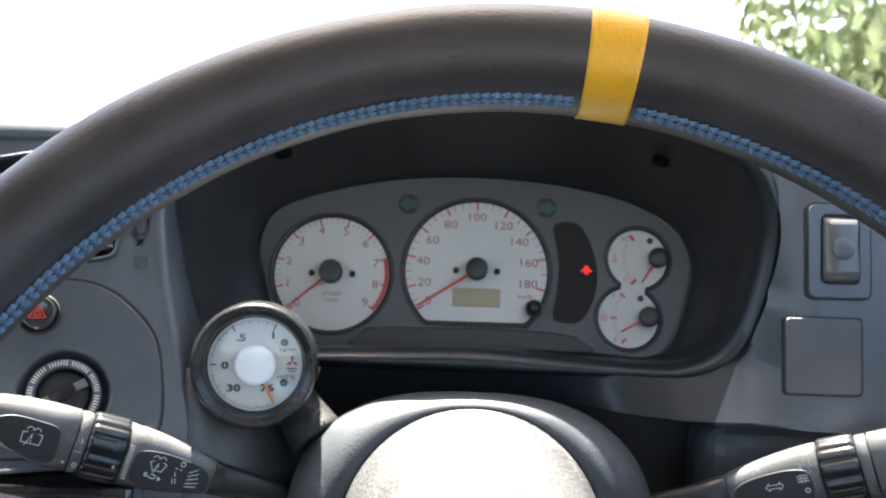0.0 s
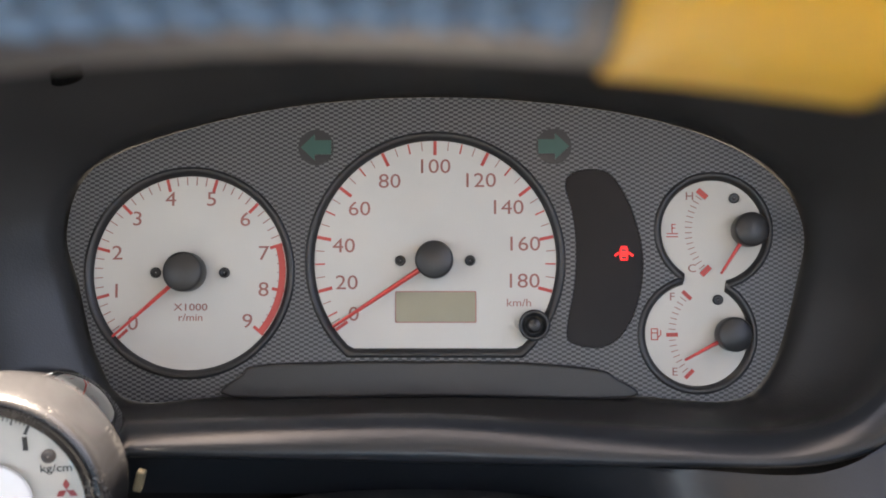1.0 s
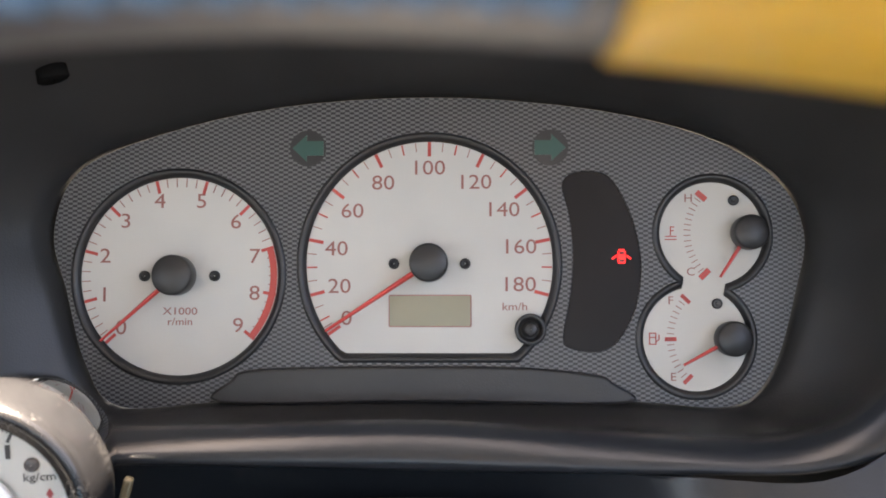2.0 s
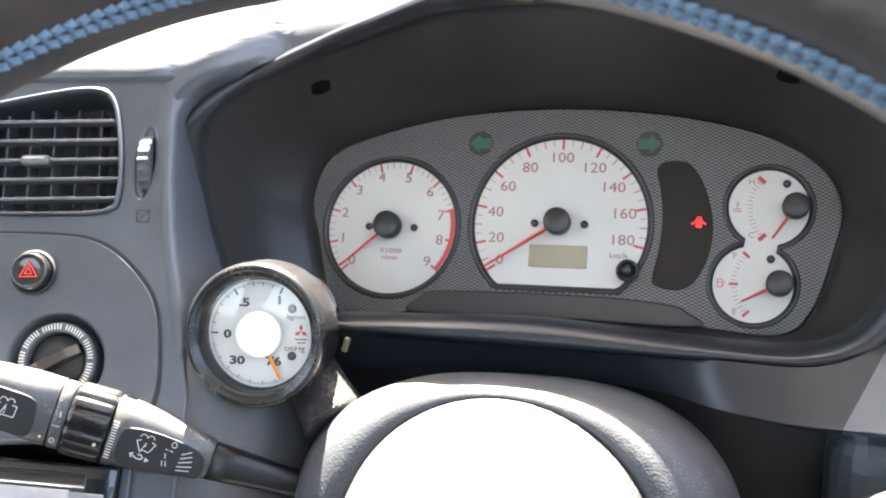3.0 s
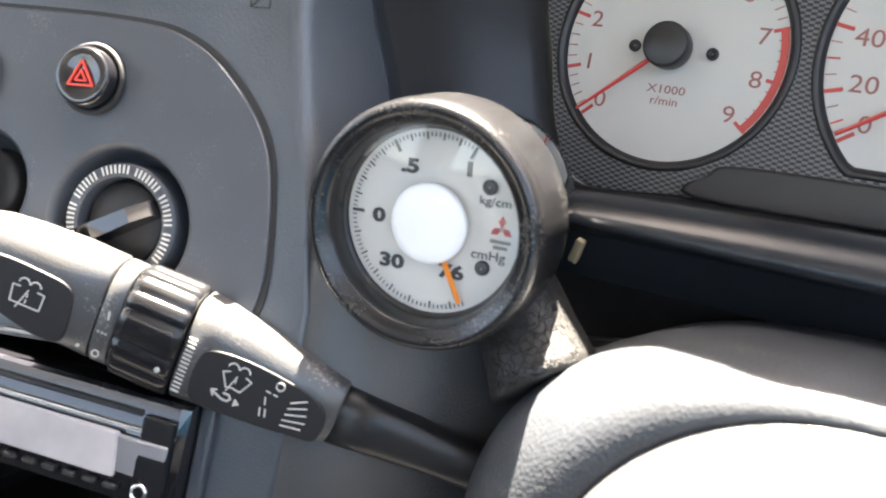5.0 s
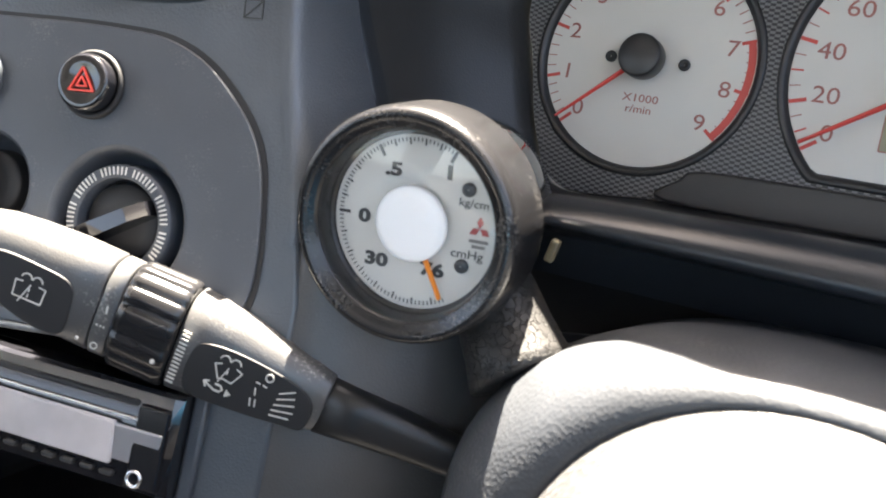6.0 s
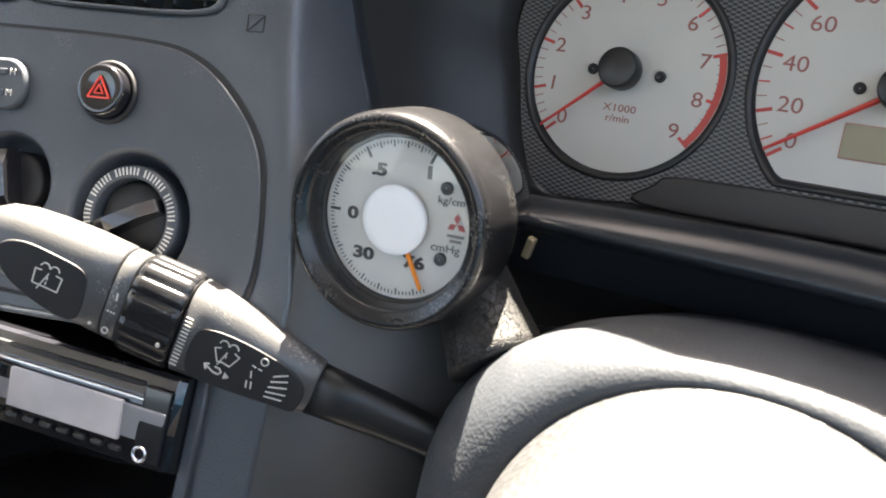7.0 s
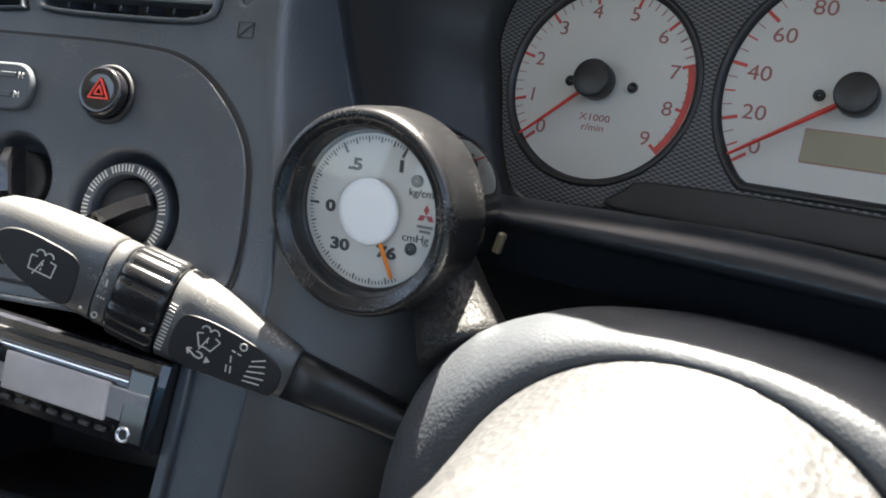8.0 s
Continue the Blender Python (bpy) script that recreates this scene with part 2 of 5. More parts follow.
def lettering(text, size, x=0.0, y=0.0, z=0.0, turn=0.0, thick=0.0001, wide=1.0, bold=0.0):
    """Flat lettering in Blender's own font, centred at x, y; size is the height of a capital."""
    cu = bpy.data.curves.new("text", "FONT")
    cu.body, cu.align_x, cu.align_y = text, "CENTER", "CENTER"
    cu.size, cu.extrude, cu.resolution_u, cu.offset = size / 0.70, thick, 3, bold
    ob = new("text", cu)
    bpy.context.view_layer.update()
    me = bpy.data.meshes.new_from_object(ob.evaluated_get(bpy.context.evaluated_depsgraph_get()))
    bpy.data.objects.remove(ob)
    bpy.data.curves.remove(cu)
    me.transform(Matrix.Translation((x, y, z)) @ Matrix.Rotation(radians(turn), 4, "Z") @ Matrix.Diagonal((wide, 1, 1, 1)))
    return me


def characters(text, size, x, y, z, mat, parent, name="numeral", **more):
    """Lettering of which every character is a part of its own."""
    me = lettering(text, size, x, y, z, **more)
    bm = bmesh.new()
    bm.from_mesh(me)
    bmesh.ops.remove_doubles(bm, verts=bm.verts, dist=2e-6)
    left, groups = set(bm.verts), []
    while left:
        todo, island = [left.pop()], []
        while todo:
            v = todo.pop()
            island.append(v)
            for e in v.link_edges:
                o = e.other_vert(v)
                if o in left:
                    left.remove(o)
                    todo.append(o)
        groups.append([min(v.co.x for v in island), max(v.co.x for v in island), island])
    groups.sort(key=lambda g: g[0])
    joined = []
    for g in groups:
        if joined and g[0] < joined[-1][1] - 0.3 * min(g[1] - g[0], joined[-1][1] - joined[-1][0]):
            joined[-1] = [joined[-1][0], max(g[1], joined[-1][1]), joined[-1][2] + g[2]]
        else:
            joined.append(g)
    bm.verts.index_update()
    for _, _, verts in joined:
        one = bm.copy()
        keep = {v.index for v in verts}
        one.verts.ensure_lookup_table()
        bmesh.ops.delete(one, geom=[v for v in one.verts if v.index not in keep], context="VERTS")
        part(name, one, mat, parent)
    bm.free()


def box(bm, c, s, m=Matrix.Identity(4)):
    """Adds a box of the size s about c to the bmesh."""
    r = bmesh.ops.create_cube(bm, size=1.0, matrix=m @ Matrix.Translation(c) @ Matrix.Diagonal((*s, 1)))
    return r["verts"]


def bevelled_box(s, r=0.002, seg=2, c=(0, 0, 0)):
    bm = bmesh.new()
    box(bm, c, s)
    bmesh.ops.bevel(bm, geom=bm.edges[:], offset=r, segments=seg, affect="EDGES", profile=0.5)
    return bm


def strokes(lines, width, z, thick=0.0002):
    """Thin flat bars from point to point, in one mesh."""
    bm = bmesh.new()
    for x0, y0, x1, y1 in lines:
        d = Vector((x1 - x0, y1 - y0, 0))
        a = math.atan2(d.y, d.x)
        box(bm, (0, 0, 0), (d.length + width * 0.3, width, thick), Matrix.Translation(((x0 + x1) / 2, (y0 + y1) / 2, z)) @ Matrix.Rotation(a, 4, "Z"))
    return bm


def ring_stroke(x, y, r, width, z, a0=0, a1=360, n=40, thick=0.0002):
    """A flat ring or arc."""
    bm = bmesh.new()
    full = a1 - a0 >= 360
    k = n if full else n + 1
    rows = []
    for i in range(k):
        t = radians(a0 + (a1 - a0) * i / n)
        c, s = math.cos(t), math.sin(t)
        rows.append([bm.verts.new((x + q * c, y + q * s, z + h)) for q, h in ((r - width / 2, 0), (r - width / 2, thick), (r + width / 2, thick), (r + width / 2, 0))])
    for i in range(n if full else n):
        a, b = rows[i], rows[(i + 1) % k]
        for j in range(3):
            bm.faces.new((a[j], a[j + 1], b[j + 1], b[j]))
    bmesh.ops.recalc_face_normals(bm, faces=bm.faces)
    return bm


def polar(outline, cx, cy, n):
    """The radius of a closed outline about a centre, at n even angles."""
    pts = [(math.atan2(y - cy, x - cx) % (2 * math.pi), math.hypot(x - cx, y - cy)) for x, y in outline]
    pts.sort()
    ang = np.array([p[0] for p in pts])
    rad = np.array([p[1] for p in pts])
    return np.interp(np.arange(n) * 2 * math.pi / n, ang, rad, period=2 * math.pi)


# ---- the planes of the dashboard ----
CLUSTER = pose(0, 0, 0.9, 71, 0, 0)           # instrument panel: leans back 19 degrees
con_n = Vector((0.28, -1.0, 0.38)).normalized()  # centre console: turned to the driver and leaning back
con_x = Vector((1.0, 0.28, 0.0)).normalized()
con_y = con_n.cross(con_x)
LAYOUT = Matrix.Translation((-0.3, -0.128, 0.85)) @ Matrix((con_x, con_y, con_n)).transposed().to_4x4()
LAYOUT_INV = LAYOUT.inverted()
# the console's face is laid out on one plane and then set nearer to the driver, at 0.945 of that size
CON_K, CON_C = 0.945, Vector((0.072, -0.485, 0.973))
SET_IN = Matrix.Translation(CON_C) @ Matrix.Diagonal((CON_K, CON_K, CON_K, 1)) @ Matrix.Translation(-CON_C)
CONSOLE = SET_IN @ LAYOUT
BOWLS = [(-0.3553, 0.8400, 0.0235), (-0.2925, 0.8462, 0.0190), (-0.2400, 0.8385, 0.0262)]   # knob bowls: x, z, radius
SLIDER = round_rect(-0.3340, 0.8130, -0.2665, 0.8235, 0.0045)


def con_y_at(x, z):
    return -0.128 + 0.28 * (x + 0.3) + 0.38 * (z - 0.85)


def cp(x, z):
    """World x and z on the console's face as its local u, v."""
    p = LAYOUT_INV @ Vector((x, con_y_at(x, z), z))
    return (p.x, p.y)


def laid_out(x, z):
    """World x and z on the console's face as x and z of its layout."""
    return CON_C.x + (x - CON_C.x) / CON_K, CON_C.z + (z - CON_C.z) / CON_K


def con_face(x, z):
    """The y of the console's face in the world."""
    u, w = laid_out(x, z)
    return CON_C.y + CON_K * (con_y_at(u, w) - CON_C.y)


RIGHT = pose(0.2, -0.10, 0.87, 90 - 11.3, 0, 0)  # switch panel beside the door


def rp(x, z):
    p = RIGHT.inverted() @ Vector((x, -0.10 + 0.2 * (z - 0.87), z))
    return (p.x, p.y)


# ---- outside: ground, hedge, pale building, trees ----
def build_ground():
    bm = bmesh.new()
    n, size = 24, 400.0
    grid = [[bm.verts.new(((i / n - 0.5) * 2 * size, (j / n - 0.5) * 2 * size, 0.0)) for i in range(n + 1)] for j in range(n + 1)]
    for j in range(n):
        for i in range(n):
            bm.faces.new((grid[j][i], grid[j][i + 1], grid[j + 1][i + 1], grid[j + 1][i]))
    return tagged(part("ground", bm, M_GROUND), "pale sunlit concrete ground outside the car", "ground", kind="structure")


def build_leaves(name, center, size, count, seed, leaf):
    rnd = random.Random(seed)
    verts, faces = [], []
    for _ in range(count):
        while True:
            p = Vector((rnd.uniform(-1, 1), rnd.uniform(-1, 1), rnd.uniform(-1, 1)))
            if 0.45 < p.length < 1.0 + 0.15 * math.sin(7 * p.x + 5 * p.z):
                break
        c = Vector(center) + Vector((p.x * size[0], p.y * size[1], p.z * size[2]))
        e = Euler((rnd.uniform(0, 6), rnd.uniform(0, 6), rnd.uniform(0, 6))).to_matrix()
        s = leaf * rnd.uniform(0.6, 1.3)
        k = len(verts)
        verts += [tuple(c + e @ Vector(q)) for q in ((-s, 0, 0), (0, -s * 0.45, 0.1 * s), (s, 0, 0), (0, s * 0.45, 0.1 * s))]
        faces.append((k, k + 1, k + 2, k + 3))
    me = bpy.data.meshes.new(name)
    me.from_pydata(verts, [], faces)
    return me


def build_tree(x, y, seed):
    t = thing("tree", pose(x, y, 0), "leafy green tree in strong sunlight beyond the windscreen", "tree", "trees outside")
    rings = []
    for i in range(7):
        z = i * 0.5
        r = 0.16 * (1 - i / 9)
        rings.append([(r * math.cos(a * math.pi / 5) + 0.05 * math.sin(i), r * math.sin(a * math.pi / 5), z) for a in range(10)])
    part("trunk", loft(rings, cap_end=True), M_BARK, t)
    part("crown", build_leaves("crown", (0, 0, 3.0), (1.9, 1.6, 1.9), 2600, seed, 0.13), M_HEDGE, t)
    return t


def build_outside():
    build_ground()
    build_tree(4.6, 9.5, 3)
    build_tree(7.4, 11.0, 5)
    hedge = part("hedge", build_leaves("hedge", (6.2, 8.8, 1.2), (4.0, 0.9, 1.3), 5200, 8, 0.09), M_HEDGE)
    tagged(hedge, "dense green hedge in bright sun", "hedge", kind="stuff")
    b = thing("low_building", pose(-13, 30, 0), "pale rendered low building far across the yard", "building")
    part("wall", bevelled_box((22, 6, 3.4), 0.05, 1, (0, 0, 1.7)), M_WALL, b)
    part("roof", bevelled_box((22.8, 7, 0.3), 0.05, 1, (0, 0, 3.55)), M_WALL, b)
    for i in range(6):
        w = part("window", bevelled_box((2.0, 0.12, 1.0), 0.03, 1, (-8.5 + i * 3.4, -3.02, 1.7)), M_GLASSDARK, b)


# ---- the cabin round the dashboard ----
def build_cabin():
    def slab(name, c, s, mat, label, r=0.01):
        return tagged(part(name, bevelled_box(s, r, 2, c), mat), label, name.split("_")[0], kind="structure")
    # unseen roof: front edge placed to shade the rim, tone darkened to dim reflections
    slab("roof", (-0.35, -1.065, 1.41), (1.5, 1.83, 0.04), M_HEAD, "dark grey headliner of the unseen roof that shades the wheel rim")
    slab("floor", (-0.35, -0.75, 0.22), (1.5, 2.6, 0.04), M_TRIM, "dark carpeted car floor")
    slab("wall_right", (0.42, -0.66, 0.60), (0.06, 2.58, 0.74), M_TRIM, "grey trimmed driver's door panel")
    slab("wall_left", (-1.12, -0.66, 0.60), (0.06, 2.58, 0.74), M_TRIM, "grey trimmed passenger door panel")
    slab("wall_rear", (-0.35, -1.95, 0.60), (1.5, 0.08, 0.78), M_TRIM, "dark rear seat backrest across the cabin")
    slab("bulkhead", (-0.35, 0.62, 0.60), (1.5, 0.06, 0.72), M_TRIM, "dark bulkhead below the windscreen")
    for x in (0.60, -1.12):
        side = 1 if x > 0 else -1
        rings = []
        for i in range(9):
            t = i / 8
            c = Vector((x - side * 0.10 * t, 0.55 - 0.73 * t, 0.96 + 0.45 * t + 0.05 * math.sin(math.pi * t)))
            rings.append([c + Vector((dx, dy, dz)) for dx, dy, dz in ((-0.03, -0.02, -0.03), (0.03, -0.02, -0.03), (0.03, 0.03, 0.03), (-0.03, 0.03, 0.03))])
        tagged(part("windscreen_pillar", loft(rings, cap_start=True, cap_end=True), M_HEAD), "pale trimmed pillar beside the windscreen", "pillar", kind="structure")


# ---- dashboard ----
LIP = spline([(-0.1675, 0.858), (-0.176, 0.885), (-0.1845, 0.920), (-0.183, 0.950), (-0.168, 0.974), (-0.130, 0.994), (-0.065, 1.013), (0.0, 1.018), (0.065, 1.013), (0.125, 0.998), (0.160, 0.976),
              (0.1715, 0.945), (0.168, 0.905), (0.155, 0.868), (0.128, 0.853), (0.080, 0.8525), (0.0, 0.8555), (-0.080, 0.8555), (-0.140, 0.855)], 8)
PANEL = spline([(-0.1455, 0.012), (-0.137, 0.035), (-0.110, 0.0485), (-0.060, 0.0605), (0.0, 0.0645), (0.060, 0.0600), (0.105, 0.0490), (0.1325, 0.0325), (0.1430, 0.012), (0.1395, -0.010),
                (0.130, -0.040), (0.114, -0.054), (0.075, -0.0525), (0.0, -0.0515), (-0.075, -0.0525), (-0.118, -0.0545), (-0.132, -0.038), (-0.140, -0.010)], 8)
NLIP = 200
BROW_Z = 0.9795   # foot of the roll along the dashboard's top edge


def lip_radii():
    return polar(LIP, 0.0, 0.93, NLIP), polar(PANEL, 0.0, 0.005, NLIP)


def rake(x, z):
    """How far the hood's upper edge is set back, most of all over the gauge."""
    return 0.034 * step((z - 0.957) / 0.045) * (0.27 + 0.75 * step((-0.040 - x) / 0.06))


def lip_point(i, r, y):
    a = 2 * math.pi * i / NLIP
    z = 0.93 + r * math.sin(a)
    return Vector((r * math.cos(a), y + rake(r * math.cos(a), z), z))


def build_cowl(parent):
    """The hooded binnacle: a rounded lip and the deep tunnel to the instrument panel."""
    rl, rc = lip_radii()
    rings = []
    for off, y in ((0.0085, -0.045), (0.0088, -0.0570), (0.0078, -0.0645), (0.0058, -0.0700), (0.0034, -0.0722), (0.0008, -0.0718), (-0.0016, -0.0698), (-0.0042, -0.0662), (-0.0054, -0.0640), (-0.0060, -0.0600)):
        rings.append([lip_point(i, rl[i] + off, y) for i in range(NLIP)])
    inner = [lip_point(i, rl[i] - 0.0063, -0.0570) for i in range(NLIP)]
    back = []
    for i in range(NLIP):
        a = 2 * math.pi * i / NLIP
        back.append(CLUSTER @ Vector((1.012 * rc[i] * math.cos(a), 0.005 + 1.012 * rc[i] * math.sin(a), 0.0025)))
    for k in range(0, 11):
        t = k / 10
        bulge = 0.006 * math.sin(math.pi * t)
        ring = []
        for i in range(NLIP):
            p = inner[i].lerp(back[i], t)
            a = 2 * math.pi * i / NLIP
            ring.append(p + Vector((math.cos(a) * bulge, 0, math.sin(a) * bulge)))
        rings.append(ring)
    rings.append([CLUSTER @ (CLUSTER.inverted() @ p + Vector((0, 0, -0.008))) for p in back])
    flange = [lip_point(i, rl[i] + 0.009 + 0.03 * max(0, math.cos(2 * math.pi * i / NLIP)) ** 2, -0.040) for i in range(NLIP)]
    rings.insert(0, flange)
    cowl = part("cowl", loft(rings[10:]), M_COWL, parent, "black moulded hood over the instruments")
    part("lip", loft(rings[:11]), M_LIP, cowl, "rounded glossy lip")
    # slots are raised discs; their near-black colour paints the shade of an opening
    for at, nrm in (((-0.125, -0.030, 0.9755), (0.317, -0.514, -0.797)), ((0.113, -0.027, 0.978), (-0.311, -0.539, -0.783))):
        w = Vector(nrm).normalized()
        u = (Vector((1, 0, 0)) - w * w.x).normalized()
        part("slot", spin([(0.0005, 0.0028), (0.0050, 0.0028), (0.0055, 0.0024), (0.0053, -0.002), (0.0005, -0.002)], 28, sy=0.5), M_SLOT_SHADE, cowl, at=Matrix.Translation(at) @ Matrix((u, w.cross(u), w)).transposed().to_4x4())
    return cowl


def z_roll(x):
    return 0.968 + 0.030 * math.exp(-(abs(x) / 0.19) ** 4)


def step(t):
    t = min(1, max(0, t))
    return t * t * (3 - 2 * t)


def dash_face(x, z):
    """The y of the dashboard's skin: the console's face and the switch panel, run back into the binnacle's lip between them."""
    lip_x = float(np.interp(z, (0.858, 0.885, 0.920, 0.950, 0.974, 0.994), (-0.1675, -0.1760, -0.1845, -0.1835, -0.1680, -0.1300)))
    wl, wr = step((lip_x + 0.004 * step((z - 0.90) / 0.03) * (1 - step((z - 0.950) / 0.02)) - 0.004 - x) / 0.014), step((x - 0.162) / 0.03)
    behind = 0.0008 + 0.0030 * max(step((-0.186 - x) / 0.006), 1 - step((z - 0.938) / 0.015))
    y = wl * (con_face(x, z) + behind) + wr * (-0.10 + 0.2 * (z - 0.87)) + (1 - wl - wr) * ((-0.069 if z < 0.9 else -0.063) + rake(x, z))
    if z < 0.858 and wl + wr < 1:
        y += (1 - wl - wr) * 0.005 * step((0.853 - z) / 0.006) * step((0.085 - x) / 0.02)
        y -= (1 - wl - wr) * (0.858 - z) * (-0.45 + 1.45 * step((x - 0.03) / 0.10))
    return y


def dash_point(x, w):
    """The dashboard's skin: the face, then rolled over at the top and on towards the windscreen."""
    b = step((-0.150 - x) / 0.045)
    zr, r = z_roll(x) * (1 - b) + BROW_Z * b, 0.03
    if w <= zr:
        return Vector((x, dash_face(x, w), w))
    e, y = w - zr, dash_face(x, zr)
    deep, high = 0.03 + 0.012 * b, 0.03 - 0.009 * b
    sunk = 0.003 * step((-0.186 - x) / 0.006)
    if e < r * math.pi / 2:
        return Vector((x, y + deep * (1 - math.cos(e / r)), zr + (high - sunk) * math.sin(e / r) ** (1 - 0.1 * b)))
    e -= r * math.pi / 2
    fall = (zr + high - 1.0) * step(e / 0.35)
    return Vector((x, y + deep + e, zr + high - fall - sunk))


def build_dash_body(parent):
    rl, _ = lip_radii()
    x0, x1, z0, z1 = -1.08, 0.385, 0.829, 1.72
    rings = []
    steps = [0.0, 0.004, 0.008, 0.012, 0.016, 0.021, 0.027, 0.034, 0.042, 0.055, 0.07, 0.085, 0.10, 0.12, 0.14, 0.17, 0.20, 0.23, 0.30, 0.40, 0.52, 0.66, 0.82, 1.0]
    for s in steps:
        ring = []
        for i in range(NLIP):
            a = 2 * math.pi * i / NLIP
            c, q = math.cos(a), math.sin(a)
            far = min((x1 if c > 0 else x0) / c if abs(c) > 1e-6 else 9, ((z1 if q > 0 else z0) - 0.93) / q if abs(q) > 1e-6 else 9)
            r = (rl[i] + 0.0045) * (1 - s) + max(far, rl[i] + 0.0046) * s
            ring.append(dash_point(r * c, 0.93 + r * q))
        rings.append(ring)
    bm = loft(rings)
    # the seam where the hood's dark skirt meets the switch panel
    foot, slope = Vector((0.1362, 0, 0.8293)), 0.69
    bmesh.ops.bisect_plane(bm, geom=bm.verts[:] + bm.edges[:] + bm.faces[:], plane_co=foot, plane_no=Vector((1, 0, -slope)).normalized())
    skirt = bm.copy()

    def where(f):
        c = f.calc_center_median()
        u, w = laid_out(c.x, c.z)
        if c.x < -0.212 and c.z > 0.94 and c.y < con_face(c.x, BROW_Z) + 0.100:
            return 0
        if (u < -0.218 and w < 0.968) or (u < -0.190 and w < 0.875):
            return 0
        a = math.degrees(math.atan2(c.z - 0.93, c.x)) % 360
        return 2 if (196.0 < a or c.x > 0) and c.z < (0.869 if c.x > 0.12 else 0.9) and c.x < foot.x + slope * (c.z - foot.z) else 1
    for mesh, keep, name, mat in ((bm, 1, "dash_body", M_DASH), (skirt, 2, "cowl_skirt", M_LIP)):
        mesh.faces.ensure_lookup_table()
        bmesh.ops.delete(mesh, geom=[f for f in mesh.faces if where(f) != keep], context="FACES")
        body = part(name, mesh, mat, parent)
        m = body.modifiers.new("thickness", "SOLIDIFY")
        m.thickness, m.offset, m.use_rim = 0.004, 0, False


VENT_R = spline([(-0.2950, 0.9128), (-0.2600, 0.9115), (-0.2275, 0.9125), (-0.2215, 0.9210), (-0.2240, 0.9450), (-0.2310, 0.9690), (-0.2430, 0.9755), (-0.2700, 0.9725), (-0.3070, 0.9640), (-0.3085, 0.9560), (-0.3035, 0.9250), (-0.3008, 0.9162)], 5)
VENT_L = spline([(-0.3800, 0.9130), (-0.3450, 0.9125), (-0.3110, 0.9125), (-0.3095, 0.9180), (-0.3150, 0.9570), (-0.3175, 0.9620), (-0.3450, 0.9570), (-0.3850, 0.9450), (-0.3940, 0.9350), (-0.3900, 0.9190)], 5)


def build_console(parent):
    edge = [(-1.08, 0.984), (-0.260, 0.984), (-0.2055, 0.984), (-0.2045, 0.975), (-0.2015, 0.955), (-0.1985, 0.930), (-0.1930, 0.900), (-0.184, 0.868), (-0.178, 0.846), (-0.172, 0.82), (-0.172, 0.79), (-0.172, 0.765), (-0.172, 0.56), (-0.300, 0.56), (-0.312, 0.70), (-0.324, 0.745), (-0.348, 0.790), (-0.362, 0.805), (-0.390, 0.814), (-1.08, 0.820)]
    bay = [(-0.331, 0.796), (-0.328, 0.800), (-0.201, 0.800), (-0.1985, 0.797), (-0.1985, 0.730), (-0.201, 0.727), (-0.306, 0.727), (-0.309, 0.730)]
    holes = [VENT_R, VENT_L, circle(-0.2105, 0.937, 0.0042, 24, 0.018), bay]
    panel = part("console_panel", plate([[cp(*p) for p in o] for o in [edge] + holes] + [circle(*cp(x, z), r + 0.0006, 40) for x, z, r in BOWLS] + [[cp(*p) for p in SLIDER]], -0.010, 0.0, 0.002), M_DASH, parent, at=CONSOLE)
    # walls and floor of the bay that holds the radio and the open pocket
    loc = [cp(*p) for p in bay]
    cx, cy = sum(p[0] for p in loc) / 8, sum(p[1] for p in loc) / 8
    part("pocket", loft([[(*p, -0.004) for p in loc], [(*p, -0.030) for p in loc], [(cx + (x - cx) * 0.97, cy + (y - cy) * 0.95, -0.085) for x, y in loc]], cap_end=True, flat=True), M_BLACK, parent, "empty black storage pocket", at=CONSOLE)
    # frame round the bay
    part("bay_frame", plate([[(cx + (x - cx) * 1.07, cy + (y - cy) * 1.13 - 0.003) for x, y in loc], [(cx + (x - cx) * 0.99, cy + (y - cy) * 0.985) for x, y in loc]], -0.001, 0.0030, 0.0012), M_DASH, parent, at=CONSOLE)
    # side of the console beside the driver's knee
    rows = []
    for z in (0.850, 0.84, 0.80, 0.76, 0.70, 0.56):
        ring = []
        for k in range(13):
            t = k / 12
            x = -0.177 + (0.070 - 0.022 * step((z - 0.79) / 0.03)) * t
            ring.append(SET_IN @ Vector((x, con_y_at(x, z) + 0.0015 * step((0.15 - t) / 0.15) + 0.050 * t ** 2, z)))
        rows.append(ring)
    side = part("console_side", loft(rows, close_ring=False), M_LOWER, parent)
    m = side.modifiers.new("thickness", "SOLIDIFY")
    m.thickness, m.offset = 0.004, -1



